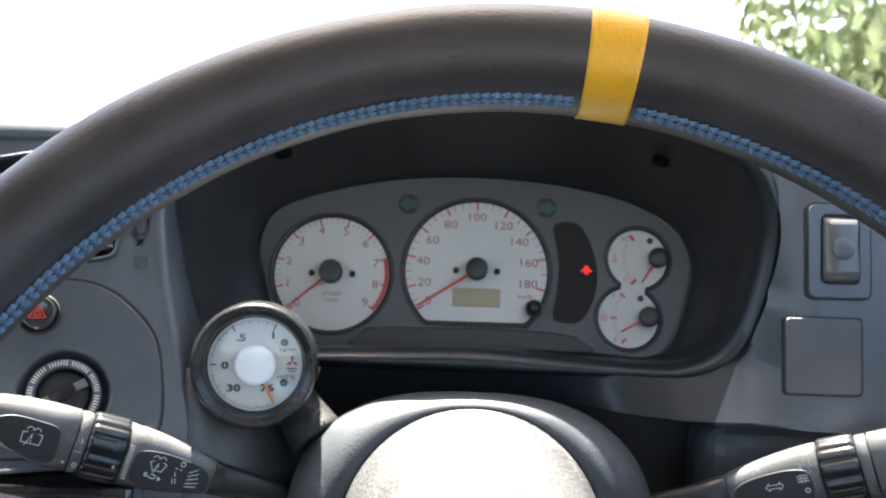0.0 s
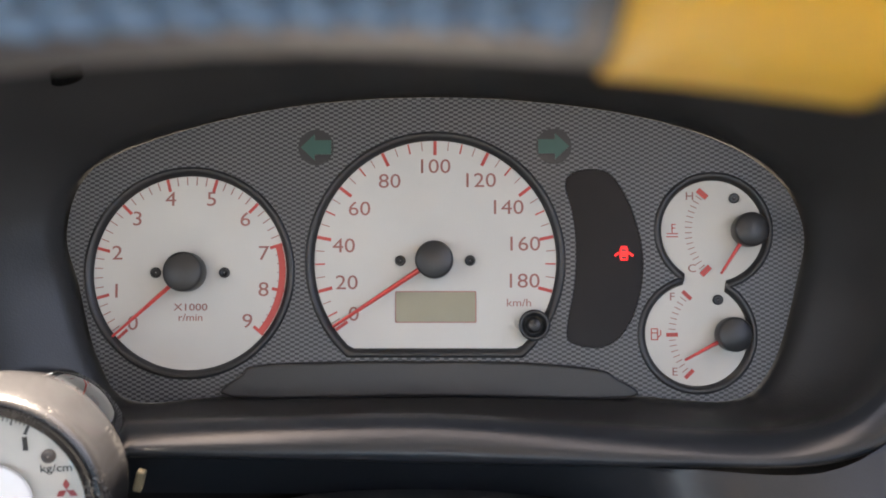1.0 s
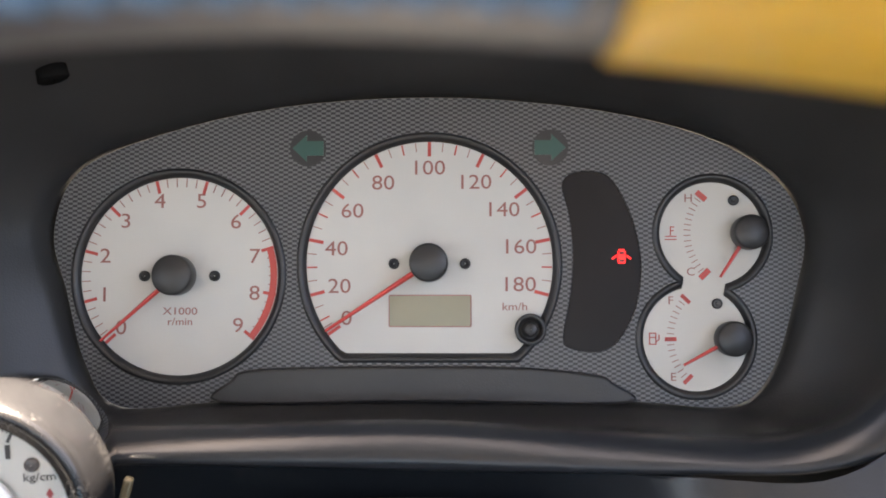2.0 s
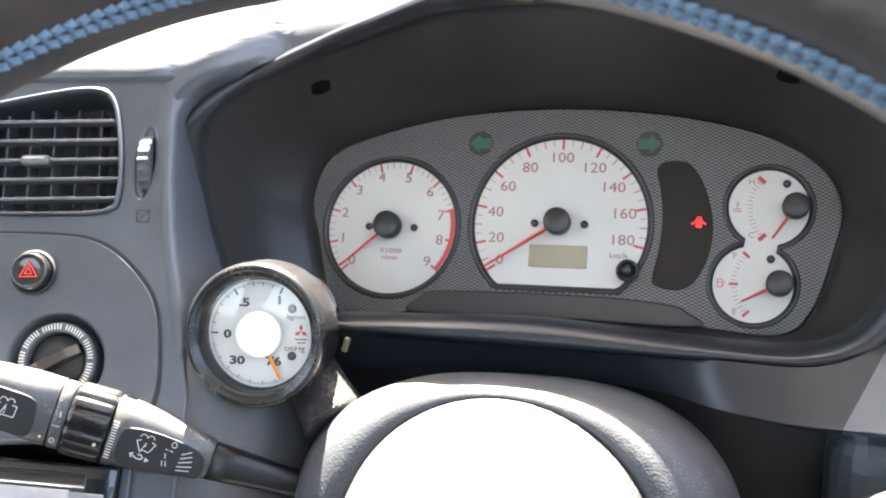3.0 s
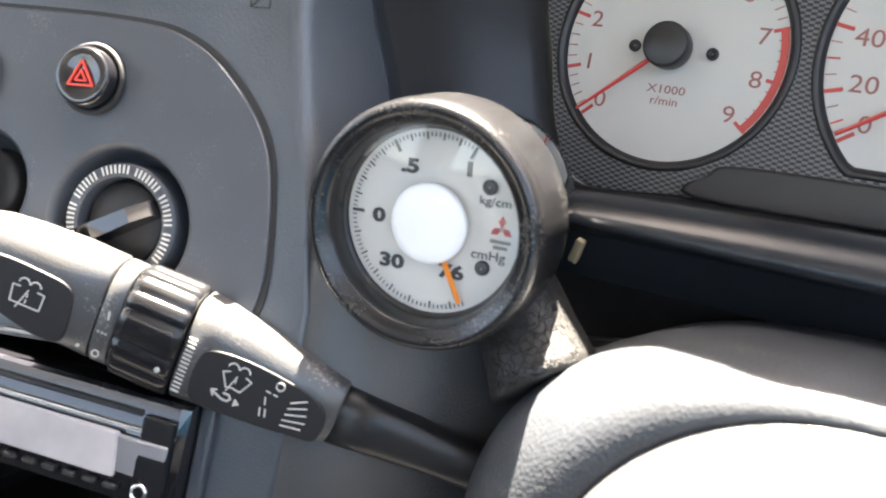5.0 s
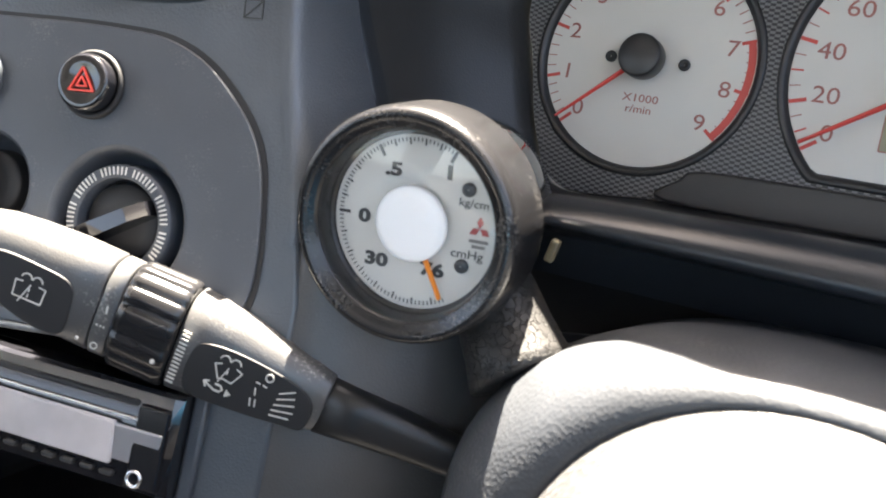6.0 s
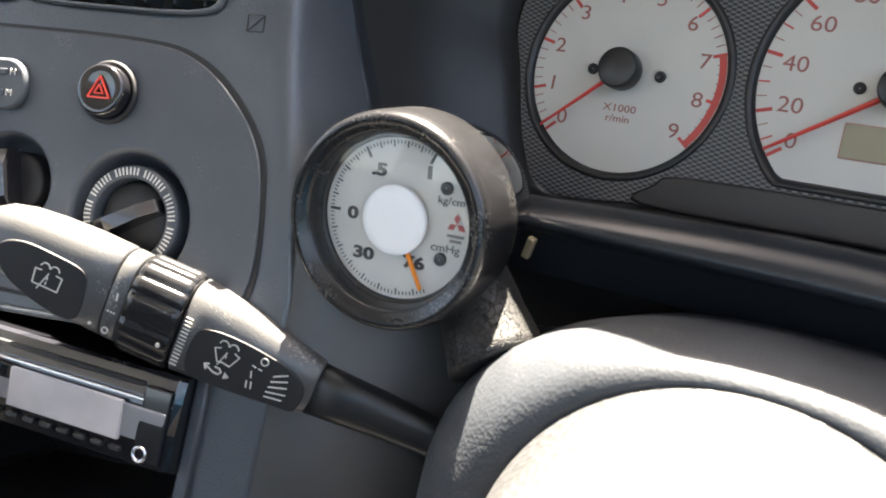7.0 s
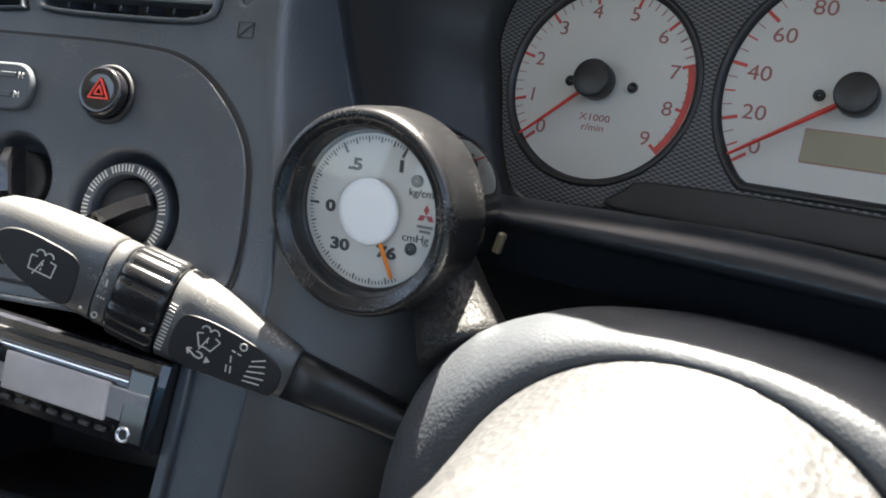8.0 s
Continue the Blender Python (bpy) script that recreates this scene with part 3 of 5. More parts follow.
def build_return(parent):
    """The rounded edge by which the console's face runs back into the binnacle's lip."""
    edge = [(-0.174, 0.846), (-0.180, 0.868), (-0.1885, 0.900), (-0.1940, 0.930), (-0.1968, 0.955), (-0.2000, 0.975), (-0.204, 0.984)]
    rows = []
    for i in range(25):
        z = 0.846 + (0.979 - 0.846) * i / 24
        w = laid_out(0, z)[1]
        xe = CON_C.x + CON_K * (float(np.interp(w, [p[1] for p in edge], [p[0] for p in edge])) - CON_C.x)
        lip_x = float(np.interp(z, (0.858, 0.885, 0.920, 0.950, 0.974), (-0.1675, -0.1760, -0.1845, -0.1835, -0.1680)))
        a = Vector((xe - 0.0070, con_face(xe - 0.0070, z) - 0.0006 + 0.002 * step((z - 0.970) / 0.009), z))
        x = xe + 0.0010
        c = Vector((x, con_face(x, z) - 0.0006 + 0.002 * step((z - 0.970) / 0.009), z))
        b = Vector((max(lip_x - 0.0070, x - 0.004), -0.0600, z))
        rows.append([a] + [a.lerp(c, 0.25) * (1 - t) ** 2 + c * 2 * t * (1 - t) + c.lerp(b, 0.7) * t * t for t in (k / 10 for k in range(11))] + [b])
    part("fold", loft(rows, close_ring=False), M_DASH, parent)


def rolled(p, top, k):
    """A point at the foot of the brow, moved along the roll over the dashboard's edge; k from 0 to 12."""
    if k > 10:
        return Vector((p.x, p.y + (0.075, 0.125)[k - 11], top - (0.0004, 0.006)[k - 11]))
    a = math.pi / 2 * k / 10
    return Vector((p.x, p.y + 0.042 * (1 - math.cos(a)), BROW_Z + (top - BROW_Z) * math.sin(a) ** 0.9))


def build_brow(parent):
    """The dashboard's top edge, rolled over from the vents towards the windscreen."""
    rows = []
    for i in range(49):
        x = -1.06 + (1.06 - 0.1860) * i / 48
        rows.append([rolled(Vector((x, con_face(x, BROW_Z) - 0.0006, BROW_Z)), 1.0005, k) for k in range(13)])
    brow = part("brow", loft(rows, close_ring=False), M_DASH, parent)
    m = brow.modifiers.new("thickness", "SOLIDIFY")
    m.thickness, m.offset = 0.0015, -1


def build_lower_panels(parent):
    part("knee_panel", bevelled_box((0.60, 0.03, 0.36), 0.008, 2, (0.13, -0.02, 0.665)), M_COWL, parent)
    # the second is an added black sheet for the footwell's shade, hiding the sunlit door
    part("footwell_blackout", bevelled_box((0.74, 0.03, 0.40), 0.012, 2, (-0.72, -0.03, 0.64)), M_BLACK, parent)
    part("side_knee_panel", bevelled_box((0.26, 0.05, 0.27), 0.022, 5, (0.265, -0.055, 0.690)), M_DASH, parent)
    # rounded panel left of the column, with an open oval recess
    z = Vector((0.42, -0.90, 0.12)).normalized()
    x = Vector((0.90, 0.42, 0.0)).normalized()
    at = Matrix.Translation((-0.134, -0.091, 0.790)) @ Matrix((x, z.cross(x), z)).transposed().to_4x4()
    outline = round_rect(-0.0150, -0.16, 0.075, 0.022, 0.014)
    oval = circle(0.0060, -0.012, 0.0150, 40, 0.0230)
    part("column_panel", plate([outline, oval], -0.003, 0.002, 0.0012), M_LOWER, parent, at=at)
    part("panel_groove", plate([round_rect(-0.0172, -0.16, 0.077, 0.0245, 0.016), oval], -0.004, -0.0010), M_DARK, parent, at=at)
    part("recess", spin([(0.0152, 0.0008), (0.0146, -0.004), (0.0138, -0.022), (0.0003, -0.023)], 40, (0.0060, -0.012 / 1.53), sy=1.53), M_DARK, parent, at=at)


def build_dashboard():
    d = thing("dashboard", pose(0, 0, 0), "dark blue-grey grained plastic dashboard with a hooded binnacle", "dashboard", kind="structure")
    build_cowl(d)
    build_dash_body(d)
    build_console(d)
    build_return(d)
    build_brow(d)
    build_lower_panels(d)
    return d


# ---- instrument cluster ----
def pol(cx, cy, r, a):
    return cx + r * math.cos(radians(a)), cy + r * math.sin(radians(a))


def radial(cx, cy, r0, r1, angles):
    return [(*pol(cx, cy, r0, a), *pol(cx, cy, r1, a)) for a in angles]


def needle(length, tail, w0, w1, z):
    bm = bmesh.new()
    lo = [bm.verts.new(p) for p in ((-tail, -w0, z), (length, -w1, z), (length, w1, z), (-tail, w0, z))]
    hi = [bm.verts.new(p) for p in ((-tail, -w0 * 0.3, z + 0.0011), (length, -w1 * 0.3, z + 0.0008), (length, w1 * 0.3, z + 0.0008), (-tail, w0 * 0.3, z + 0.0011))]
    bm.faces.new(hi)
    for i in range(4):
        j = (i + 1) % 4
        bm.faces.new((lo[i], lo[j], hi[j], hi[i]))
    bmesh.ops.recalc_face_normals(bm, faces=bm.faces)
    return bm


def tick_parts(lines, width, z, mat, parent, name="mark"):
    """Printed marks that can be told apart, each a part of its own."""
    for q in lines:
        part(name, strokes([q], width, z), mat, parent)


def hub(r, z0, z1):
    return spin([(r * 0.98, z0), (r, z0 + 0.001), (r, z1 - 0.0012), (r * 0.96, z1 - 0.0004), (r * 0.88, z1), (0.0002, z1)], 40, cap_end=True)


def bezel(cx, cy, r, cut=None, n=72):
    """A raised black ring round a dial; cut: where its foot is cut off flat."""
    rings = []
    for dr, z in ((0.0033, 0.0016), (0.0029, 0.0024), (0.0020, 0.0027), (0.0010, 0.0022), (0.0, 0.0008), (-0.0003, 0.0001)):
        ring = []
        for i in range(n):
            x, y = pol(cx, cy, r + dr, 360 * i / n)
            if cut is not None:
                y = max(y, cut - dr)
            ring.append((x, y, z))
        rings.append(ring)
    return loft(rings)


TACH, TACH_R = (-0.0966, -0.0046), 0.0385
SPEED, SPEED_R, SPEED_CUT = (0.0, 0.0), 0.0477, -0.0345
TEMP, FUEL, SMALL_R = (0.1082, 0.0114), (0.1014, -0.0288), 0.0198


def build_cluster():
    c = thing("instrument_cluster", CLUSTER, "white-faced car instrument cluster with red markings on printed carbon weave", "instrument cluster")
    speed_hole = [(x, max(y, SPEED_CUT - 0.003)) for x, y in circle(*SPEED, SPEED_R + 0.003, 80)]
    warn = spline([(0.0510, 0.0300), (0.0545, 0.0345), (0.0620, 0.0357), (0.0695, 0.0330), (0.0765, 0.0210), (0.0805, 0.0060), (0.0808, -0.0060), (0.0780, -0.0190), (0.0715, -0.0300), (0.0640, -0.0338), (0.0540, -0.0325), (0.0510, -0.0280), (0.0540, -0.0110), (0.0550, 0.0050), (0.0535, 0.0190)], 5)
    # the two small dials make one opening in the shape of an eight
    d = Vector((FUEL[0] - TEMP[0], FUEL[1] - TEMP[1]))
    ang = math.degrees(math.atan2(d.y, d.x))
    eight = [pol(*TEMP, SMALL_R + 0.0028, ang + 22 + 316 * i / 47) for i in range(48)] + [pol(*FUEL, SMALL_R + 0.0028, ang + 180 + 22 + 316 * i / 47) for i in range(48)]
    part("panel", plate([PANEL, circle(*TACH, TACH_R + 0.003, 72), speed_hole, warn, eight], -0.0004, 0.0017, 0.0003), M_WEAVE, c, "printed carbon-weave panel")
    part("backing", plate([[(x * 0.985, y * 0.985) for x, y in PANEL]], -0.004, -0.0006), M_BLACK, c)
    # tachometer
    t = part("tachometer", plate([circle(*TACH, TACH_R + 0.0005, 72)], -0.0006, 0.0), M_FACE, c, "silver-white dial")
    a_t = [222.5, 195.2, 165.2, 135.4, 104.5, 74.4, 45.6, 17.0, -11.0, -39.7]
    a_n = [222, 194.3, 165.3, 135.1, 105.6, 74.2, 43.9, 14.3, -13.2, -40]
    tick_parts(radial(*TACH, TACH_R - 0.0052, TACH_R - 0.0006, a_t), 0.0012, 0.0002, M_RED, t, "major_mark")
    part("minor_marks", strokes(radial(*TACH, TACH_R - 0.0038, TACH_R - 0.0006, [a_t[k // 5] + (a_t[k // 5 + 1] - a_t[k // 5]) * (k % 5) / 5 for k in range(45) if k % 5]), 0.00035, 0.0002), M_INK, t)["kind"] = "stuff"
    part("red_band", ring_stroke(*TACH, TACH_R - 0.0019, 0.0026, 0.00015, -39, 16.5), M_RED, t)
    for k in range(10):
        x, y = pol(*TACH, 0.0300, a_n[k])
        characters(str(k), 0.0056, x, y, 0.0002, M_INK, t, wide=1.15)
    characters("X1000", 0.0028, -0.0961, -0.0183, 0.0002, M_INK, t, "caption", wide=1.25)
    characters("r/min", 0.0028, -0.0961, -0.0223, 0.0002, M_INK, t, "caption", wide=1.15)
    for dx in (-0.0135, 0.0137):
        part("screw", spin([(0.0021, -0.0006), (0.0021, 0.0009), (0.0012, 0.0011), (0.0011, 0.0004), (0.0002, 0.0004)], 20, (TACH[0] + dx, TACH[1])), M_BLACK, t)
    part("needle", needle(0.0375, 0.004, 0.0011, 0.0005, 0.006), M_NEEDLE, t, at=pose(*TACH, 0, 0, 0, 221.5))
    part("hub", hub(0.0077, 0.0035, 0.0115), M_BLACK, t, at=pose(*TACH, 0))
    part("bezel", bezel(*TACH, TACH_R), M_BLACK, c)
    # speedometer
    s = part("speedometer", plate([[(x, max(y, SPEED_CUT)) for x, y in circle(*SPEED, SPEED_R + 0.0005, 90)]], -0.0006, 0.0), M_FACE, c, "silver-white dial cut flat at its foot")
    ang_s = lambda v: 90 + (100 - v) * 1.310 if v >= 20 else 194.8 + (20 - v) * 1.28 - (0 if v > 9 else (10 - v) * 0.55)
    tick_parts(radial(*SPEED, SPEED_R - 0.0058, SPEED_R - 0.0006, [ang_s(v) for v in range(0, 181, 20)]), 0.0013, 0.0002, M_RED, s, "major_mark")
    tick_parts(radial(*SPEED, SPEED_R - 0.0044, SPEED_R - 0.0006, [ang_s(v) for v in range(10, 180, 20)]), 0.0006, 0.0002, M_RED, s, "middle_mark")
    part("minor_marks", strokes(radial(*SPEED, SPEED_R - 0.0040, SPEED_R - 0.0006, [ang_s(v) for v in range(5, 180, 10)]), 0.00035, 0.0002), M_INK, s)["kind"] = "stuff"
    for v in range(0, 181, 20):
        x, y = {0: (-0.0318, -0.0211), 20: (-0.0346, -0.0088), 40: (-0.0358, 0.0057), 60: (-0.0298, 0.0203), 80: (-0.0179, 0.0312), 100: (-0.0005, 0.0370), 120: (0.0174, 0.0314), 140: (0.0282, 0.0207), 160: (0.0346, 0.0063), 180: (0.0343, -0.0082)}[v]
        characters(str(v), 0.0056, x, y, 0.0002, M_INK, s, wide=1.15)
    characters("km/h", 0.0030, 0.0328, -0.0166, 0.0002, M_INK, s, "caption", wide=1.15)
    lcd = part("display_frame", plate([round_rect(-0.0156, -0.0243, 0.0162, -0.0119, 0.0006)], 0.0, 0.0003), M_INK, s)
    part("display", plate([round_rect(-0.0152, -0.0239, 0.0158, -0.0123, 0.0005)], 0.0003, 0.0006), M_LCD, s, "blank yellow-grey display")
    for dx in (-0.0136, 0.0138):
        part("screw", spin([(0.0021, -0.0006), (0.0021, 0.0009), (0.0012, 0.0011), (0.0011, 0.0004), (0.0002, 0.0004)], 20, (dx, 0)), M_BLACK, s)
    part("needle", needle(0.0468, 0.004, 0.0012, 0.0006, 0.006), M_NEEDLE, s, at=pose(*SPEED, 0, 0, 0, 213.3))
    part("hub", hub(0.0073, 0.0035, 0.0115), M_BLACK, s, at=pose(*SPEED, 0))
    part("bezel", bezel(*SPEED, SPEED_R, SPEED_CUT, 90), M_BLACK, c)
    part("trip_knob", spin([(0.0057, 0.003), (0.0060, 0.006), (0.0052, 0.0068), (0.0042, 0.006), (0.0040, 0.003), (0.0028, 0.003), (0.0027, 0.009), (0.0020, 0.0098), (0.0002, 0.0098)], 32, (0.0383, -0.0251)), M_BLACK, c)
    # temperature and fuel
    for name, (cx, cy), (hx, hy), tip, dot, marks in (("temperature_gauge", TEMP, (0.1210, 0.0114), (0.1100, -0.0055), (0.1168, 0.0242), (138.5, 224.8)), ("fuel_gauge", FUEL, (0.1140, -0.0286), (0.0957, -0.0385), (0.1098, -0.0154), (137, 224.6))):
        g = part(name, plate([circle(cx, cy, SMALL_R + 0.0005, 56)], -0.0006, 0.0), M_FACE, c, "small silver-white dial")
        n = 17
        arc = [marks[0] + (marks[1] - marks[0]) * i / (n - 1) for i in range(n)]
        part("minor_marks", strokes(radial(hx, hy, 0.0208, 0.0234, arc), 0.0003, 0.0002), M_INK, g)["kind"] = "stuff"
        tick_parts(radial(hx, hy, 0.0200, 0.0240, [marks[0], marks[1]] + ([(marks[0] + marks[1]) / 2] if name[0] == "f" else [])), 0.0022 if name[0] == "t" else 0.0015, 0.0002, M_RED, g, "major_mark")
        for ch, a in (("H" if name[0] == "t" else "F", marks[0] - 3), ("C" if name[0] == "t" else "E", marks[1] + 3)):
            x, y = {"H": (0.0996, 0.0250), "C": (0.1001, -0.0033), "F": (0.0922, -0.0143), "E": (0.0928, -0.0433)}[ch]
            part("letter", lettering(ch, 0.0031, x, y, 0.0002, wide=1.1), M_INK, g)
        if name[0] == "t":
            icon = [(0.0926, 0.0108, 0.0926, 0.0142), (0.0926, 0.0140, 0.0940, 0.0140), (0.0926, 0.0126, 0.0938, 0.0126), (0.0906, 0.0104, 0.0948, 0.0104), (0.0904, 0.0092, 0.0948, 0.0092)]
        else:
            icon = [(0.0838, -0.0308, 0.0866, -0.0308), (0.0840, -0.0308, 0.0840, -0.0266), (0.0864, -0.0308, 0.0864, -0.0266), (0.0840, -0.0266, 0.0864, -0.0266), (0.0840, -0.0282, 0.0864, -0.0282), (0.0866, -0.0298, 0.0876, -0.0290), (0.0876, -0.0290, 0.0876, -0.0272)]
        part("icon", strokes(icon, 0.0004, 0.0002), M_RED, g)
        part("screw", spin([(0.0020, -0.0006), (0.0020, 0.0009), (0.0012, 0.0011), (0.0002, 0.0006)], 20, dot), M_BLACK, g)
        a = math.degrees(math.atan2(tip[1] - hy, tip[0] - hx))
        part("needle", needle(math.hypot(tip[0] - hx, tip[1] - hy), 0.003, 0.0010, 0.0005, 0.005), M_NEEDLE, g, at=pose(hx, hy, 0, 0, 0, a))
        part("hub", hub(0.0066, 0.0030, 0.0100), M_BLACK, g, at=pose(hx, hy, 0))
    part("neck", plate([[(0.0965, -0.0030), (0.0950, -0.0140), (0.1128, -0.0140), (0.1140, -0.0040)]], -0.0006, -0.0002), M_FACE, c)
    ring = []
    for dr, z in ((0.0033, 0.0016), (0.0028, 0.0025), (0.0018, 0.0026), (0.0008, 0.0020), (0.0, 0.0001)):
        ring.append([(*pol(*TEMP, SMALL_R + dr, ang + 24 + 312 * i / 47), z) for i in range(48)] + [(*pol(*FUEL, SMALL_R + dr, ang + 204 + 312 * i / 47), z) for i in range(48)])
    part("bezel", loft(ring), M_BLACK, c, "black bezel in the shape of an eight")
    # turn signal lamps, warning lamps, lower trim
    for x, sgn in ((-0.0469, -1), (0.0466, 1)):
        lamp = part("turn_signal_lamp", plate([circle(x, 0.0447, 0.0070, 40)], 0.0014, 0.0020), M_BLACK, c)
        arrow = [(-0.0060, 0), (-0.0005, 0.0052), (-0.0005, 0.0028), (0.0060, 0.0028), (0.0060, -0.0028), (-0.0005, -0.0028), (-0.0005, -0.0052)]
        part("arrow", plate([[(x - sgn * px, 0.0447 + py) for px, py in arrow]], 0.0020, 0.0023), M_GREEN, lamp, "unlit dark green arrow")
    w = part("warning_panel", plate([warn], -0.0006, 0.0006), material("warning_lens", (0.018, 0.016, 0.016), 0.3, spec=0.12, spread=0.05), c, "dark brown lens with a lit red door lamp")
    icon = bmesh.new()
    for cx_, cy_, sx, sy in ((0, 0, 0.0030, 0.0040), (0, 0.0023, 0.0022, 0.0010), (0, -0.0023, 0.0028, 0.0008)):
        box(icon, (0.0737 + cx_, 0.0027 + cy_, 0.0008), (sx, sy, 0.0004))
    for sgn in (-1, 1):
        box(icon, (0, 0, 0), (0.0022, 0.0007, 0.0004), pose(0.0737 + sgn * 0.0027, 0.0024, 0.0008, 0, 0, -sgn * 35))
    part("door_lamp", icon, M_WARN, w, "lit red open-door lamp")
    part("icon_glass", strokes([(0.0728, 0.0040, 0.0746, 0.0040), (0.0728, 0.0010, 0.0746, 0.0010)], 0.0009, 0.0011), M_BLACK, w)
    edge = [Vector((x * 0.985, y * 0.975)) for x, y in PANEL]
    part("edge_print", strokes([(*p, *(p + (q - p).normalized() * 0.0013)) for p, q in zip(edge, edge[1:] + edge[:1])], 0.00030, 0.0018), M_SCREW, c)["kind"] = "stuff"
    low = spline([(-0.0780, -0.0530), (-0.0745, -0.0440), (-0.0680, -0.0405), (-0.0350, -0.0392), (0.0, -0.0390), (0.0350, -0.0395), (0.0620, -0.0420), (0.0690, -0.0450), (0.0740, -0.0530), (0.0, -0.0525)], 5)
    part("lower_trim", plate([low], 0.0012, 0.0048, 0.0012), M_COWL, c, "smooth black lower trim")
    return c


# ---- boost gauge on the column ----
def build_boost_gauge():
    z = Vector((0.12, -1.0, 0.13)).normalized()
    x = Vector((1.0, 0.12, 0.0)).normalized()
    at = Matrix.Translation((-0.126, -0.1103, 0.8592)) @ Matrix((x, z.cross(x), z)).transposed().to_4x4()
    g = thing("boost_gauge", at, "round boost gauge with a grey-white face in a glossy black pod", "gauge")
    part("pod", spin([(0.0266, 0.0), (0.0270, 0.0040), (0.0278, 0.0082), (0.0289, 0.0098), (0.0302, 0.0096), (0.0309, 0.0106), (0.0324, 0.0112), (0.0338, 0.0104), (0.0346, 0.0082), (0.0349, 0.0045), (0.0349, -0.0120), (0.0345, -0.0150), (0.0335, -0.0165), (0.0290, -0.0170)], 72),
         material("pod_plastic", (0.012, 0.012, 0.013), 0.24, spec=0.5, spread=0.25, grain=0.06, grain_scale=1500, dust=0.16, dust_scale=900), g)
    part("rear_cup", spin([(0.0310, -0.0150), (0.0312, -0.0230), (0.0308, -0.0320), (0.0292, -0.0420), (0.0255, -0.0500), (0.0180, -0.0550), (0.0090, -0.0570), (0.0002, -0.0575)], 56), M_CUP, g, "glossy black rear cup")
    f = part("face", plate([circle(0, 0, 0.0268, 64)], -0.0010, 0.0), M_GFACE, g, "grey-white printed face")
    part("bezel", spin([(0.0266, 0.0), (0.0259, 0.0010), (0.0262, 0.0022), (0.0272, 0.0026)], 64), M_BLACK, g)
    r = 0.0249
    # marks run anticlockwise from the 1: ten steps of four down to the 0, then wider steps of five to the 76
    upper = [63 + 11.75 * k / 4 for k in range(40)]
    lower = [180.5 + 15.3 * k / 5 for k in range(39)]
    minor = [v for k, v in enumerate(upper) if k % 4] + [v for k, v in enumerate(lower) if k % 5]
    part("minor_marks", strokes(radial(0, 0, r - 0.0011, r, minor), 0.00030, 0.0002), M_BLACKINK, f)["kind"] = "stuff"
    middle = [v for k, v in enumerate(upper) if k % 4 == 0 and k % 20] + [v for k, v in enumerate(lower) if k % 5 == 0 and k]
    tick_parts(radial(0, 0, r - 0.0019, r, middle), 0.00045, 0.0002, M_BLACKINK, f, "middle_mark")
    tick_parts(radial(0, 0, r - 0.0034, r, [63, 121.75, 180.5]), 0.0009, 0.0002, M_BLACKINK, f, "major_mark")
    for text, px, py in (("1", 0.0096, 0.0160), (".5", -0.0080, 0.0146), ("0", -0.0166, -0.0008), ("30", -0.0118, -0.0134), ("76", 0.0066, -0.0134)):
        characters(text, 0.0038, px, py, 0.0002, M_BLACKINK, f, thick=0.00012, wide=1.42, bold=0.00022)
    characters("kg/cm", 0.0024, 0.0178, 0.0083, 0.0002, M_BLACKINK, f, "caption", wide=1.15)
    characters("cmHg", 0.0026, 0.0170, -0.0068, 0.0002, M_BLACKINK, f, "caption", wide=1.15)
    emblem = bmesh.new()
    for k in range(3):
        a = 90 + 120 * k
        p = [(0, 0), pol(0, 0, 0.0021, a + 30), pol(0, 0, 0.0036, a), pol(0, 0, 0.0021, a - 30)]
        emblem.faces.new([emblem.verts.new((0.0203 + q[0], 0.0014 + q[1], 0.0003)) for q in p])
    part("emblem", emblem, material("emblem_red", (0.40, 0.07, 0.07), 0.5, spread=0.1), f, "dark red emblem")
    part("small_print", strokes([(0.0174, -0.0024, 0.0230, -0.0024), (0.0184, -0.0040, 0.0222, -0.0040)], 0.0009, 0.0002), material("faint_ink", (0.2, 0.19, 0.18), 0.5, spread=0.2), f)
    for px, py in ((0.0160, 0.0122), (0.0158, -0.0104)):
        part("screw", spin([(0.0021, 0.0), (0.0021, 0.0008), (0.0014, 0.0012), (0.0002, 0.0012)], 20, (px, py)), M_SCREW, f)
    part("needle", needle(0.0236, 0.0, 0.0010, 0.0008, 0.0022), M_ORANGE, g, "orange needle", at=pose(0, 0, 0, 0, 0, -63.5))
    part("centre_cap", spin([(0.0109, 0.0016), (0.0113, 0.0022), (0.0113, 0.0034), (0.0108, 0.0039), (0.0085, 0.0042), (0.0002, 0.0043)], 56), M_CAP, g, "plain white centre cap")
    lens = part("lens", spin([(0.0283, 0.0050), (0.0200, 0.0058), (0.0100, 0.0063), (0.0002, 0.0065)], 56), M_LENS, g, "clear domed lens")
    lens.visible_shadow = False
    part("tan_block", bevelled_box((0.0030, 0.0030, 0.0080), 0.0008, 2), material("tan_plastic", (0.16, 0.13, 0.08), 0.4, spread=0.15), g, "small tan block behind the pod", at=at.inverted() @ pose(-0.0962, -0.0760, 0.8462, 0, 18, 0))
    # leather-wrapped foot that stands on the column
    inv = at.inverted()
    a, b = inv @ Vector((-0.121, -0.085, 0.850)), inv @ Vector((-0.0915, -0.102, 0.815))
    rings = []
    d = (b - a).normalized()
    u = d.orthogonal().normalized()
    v = d.cross(u)
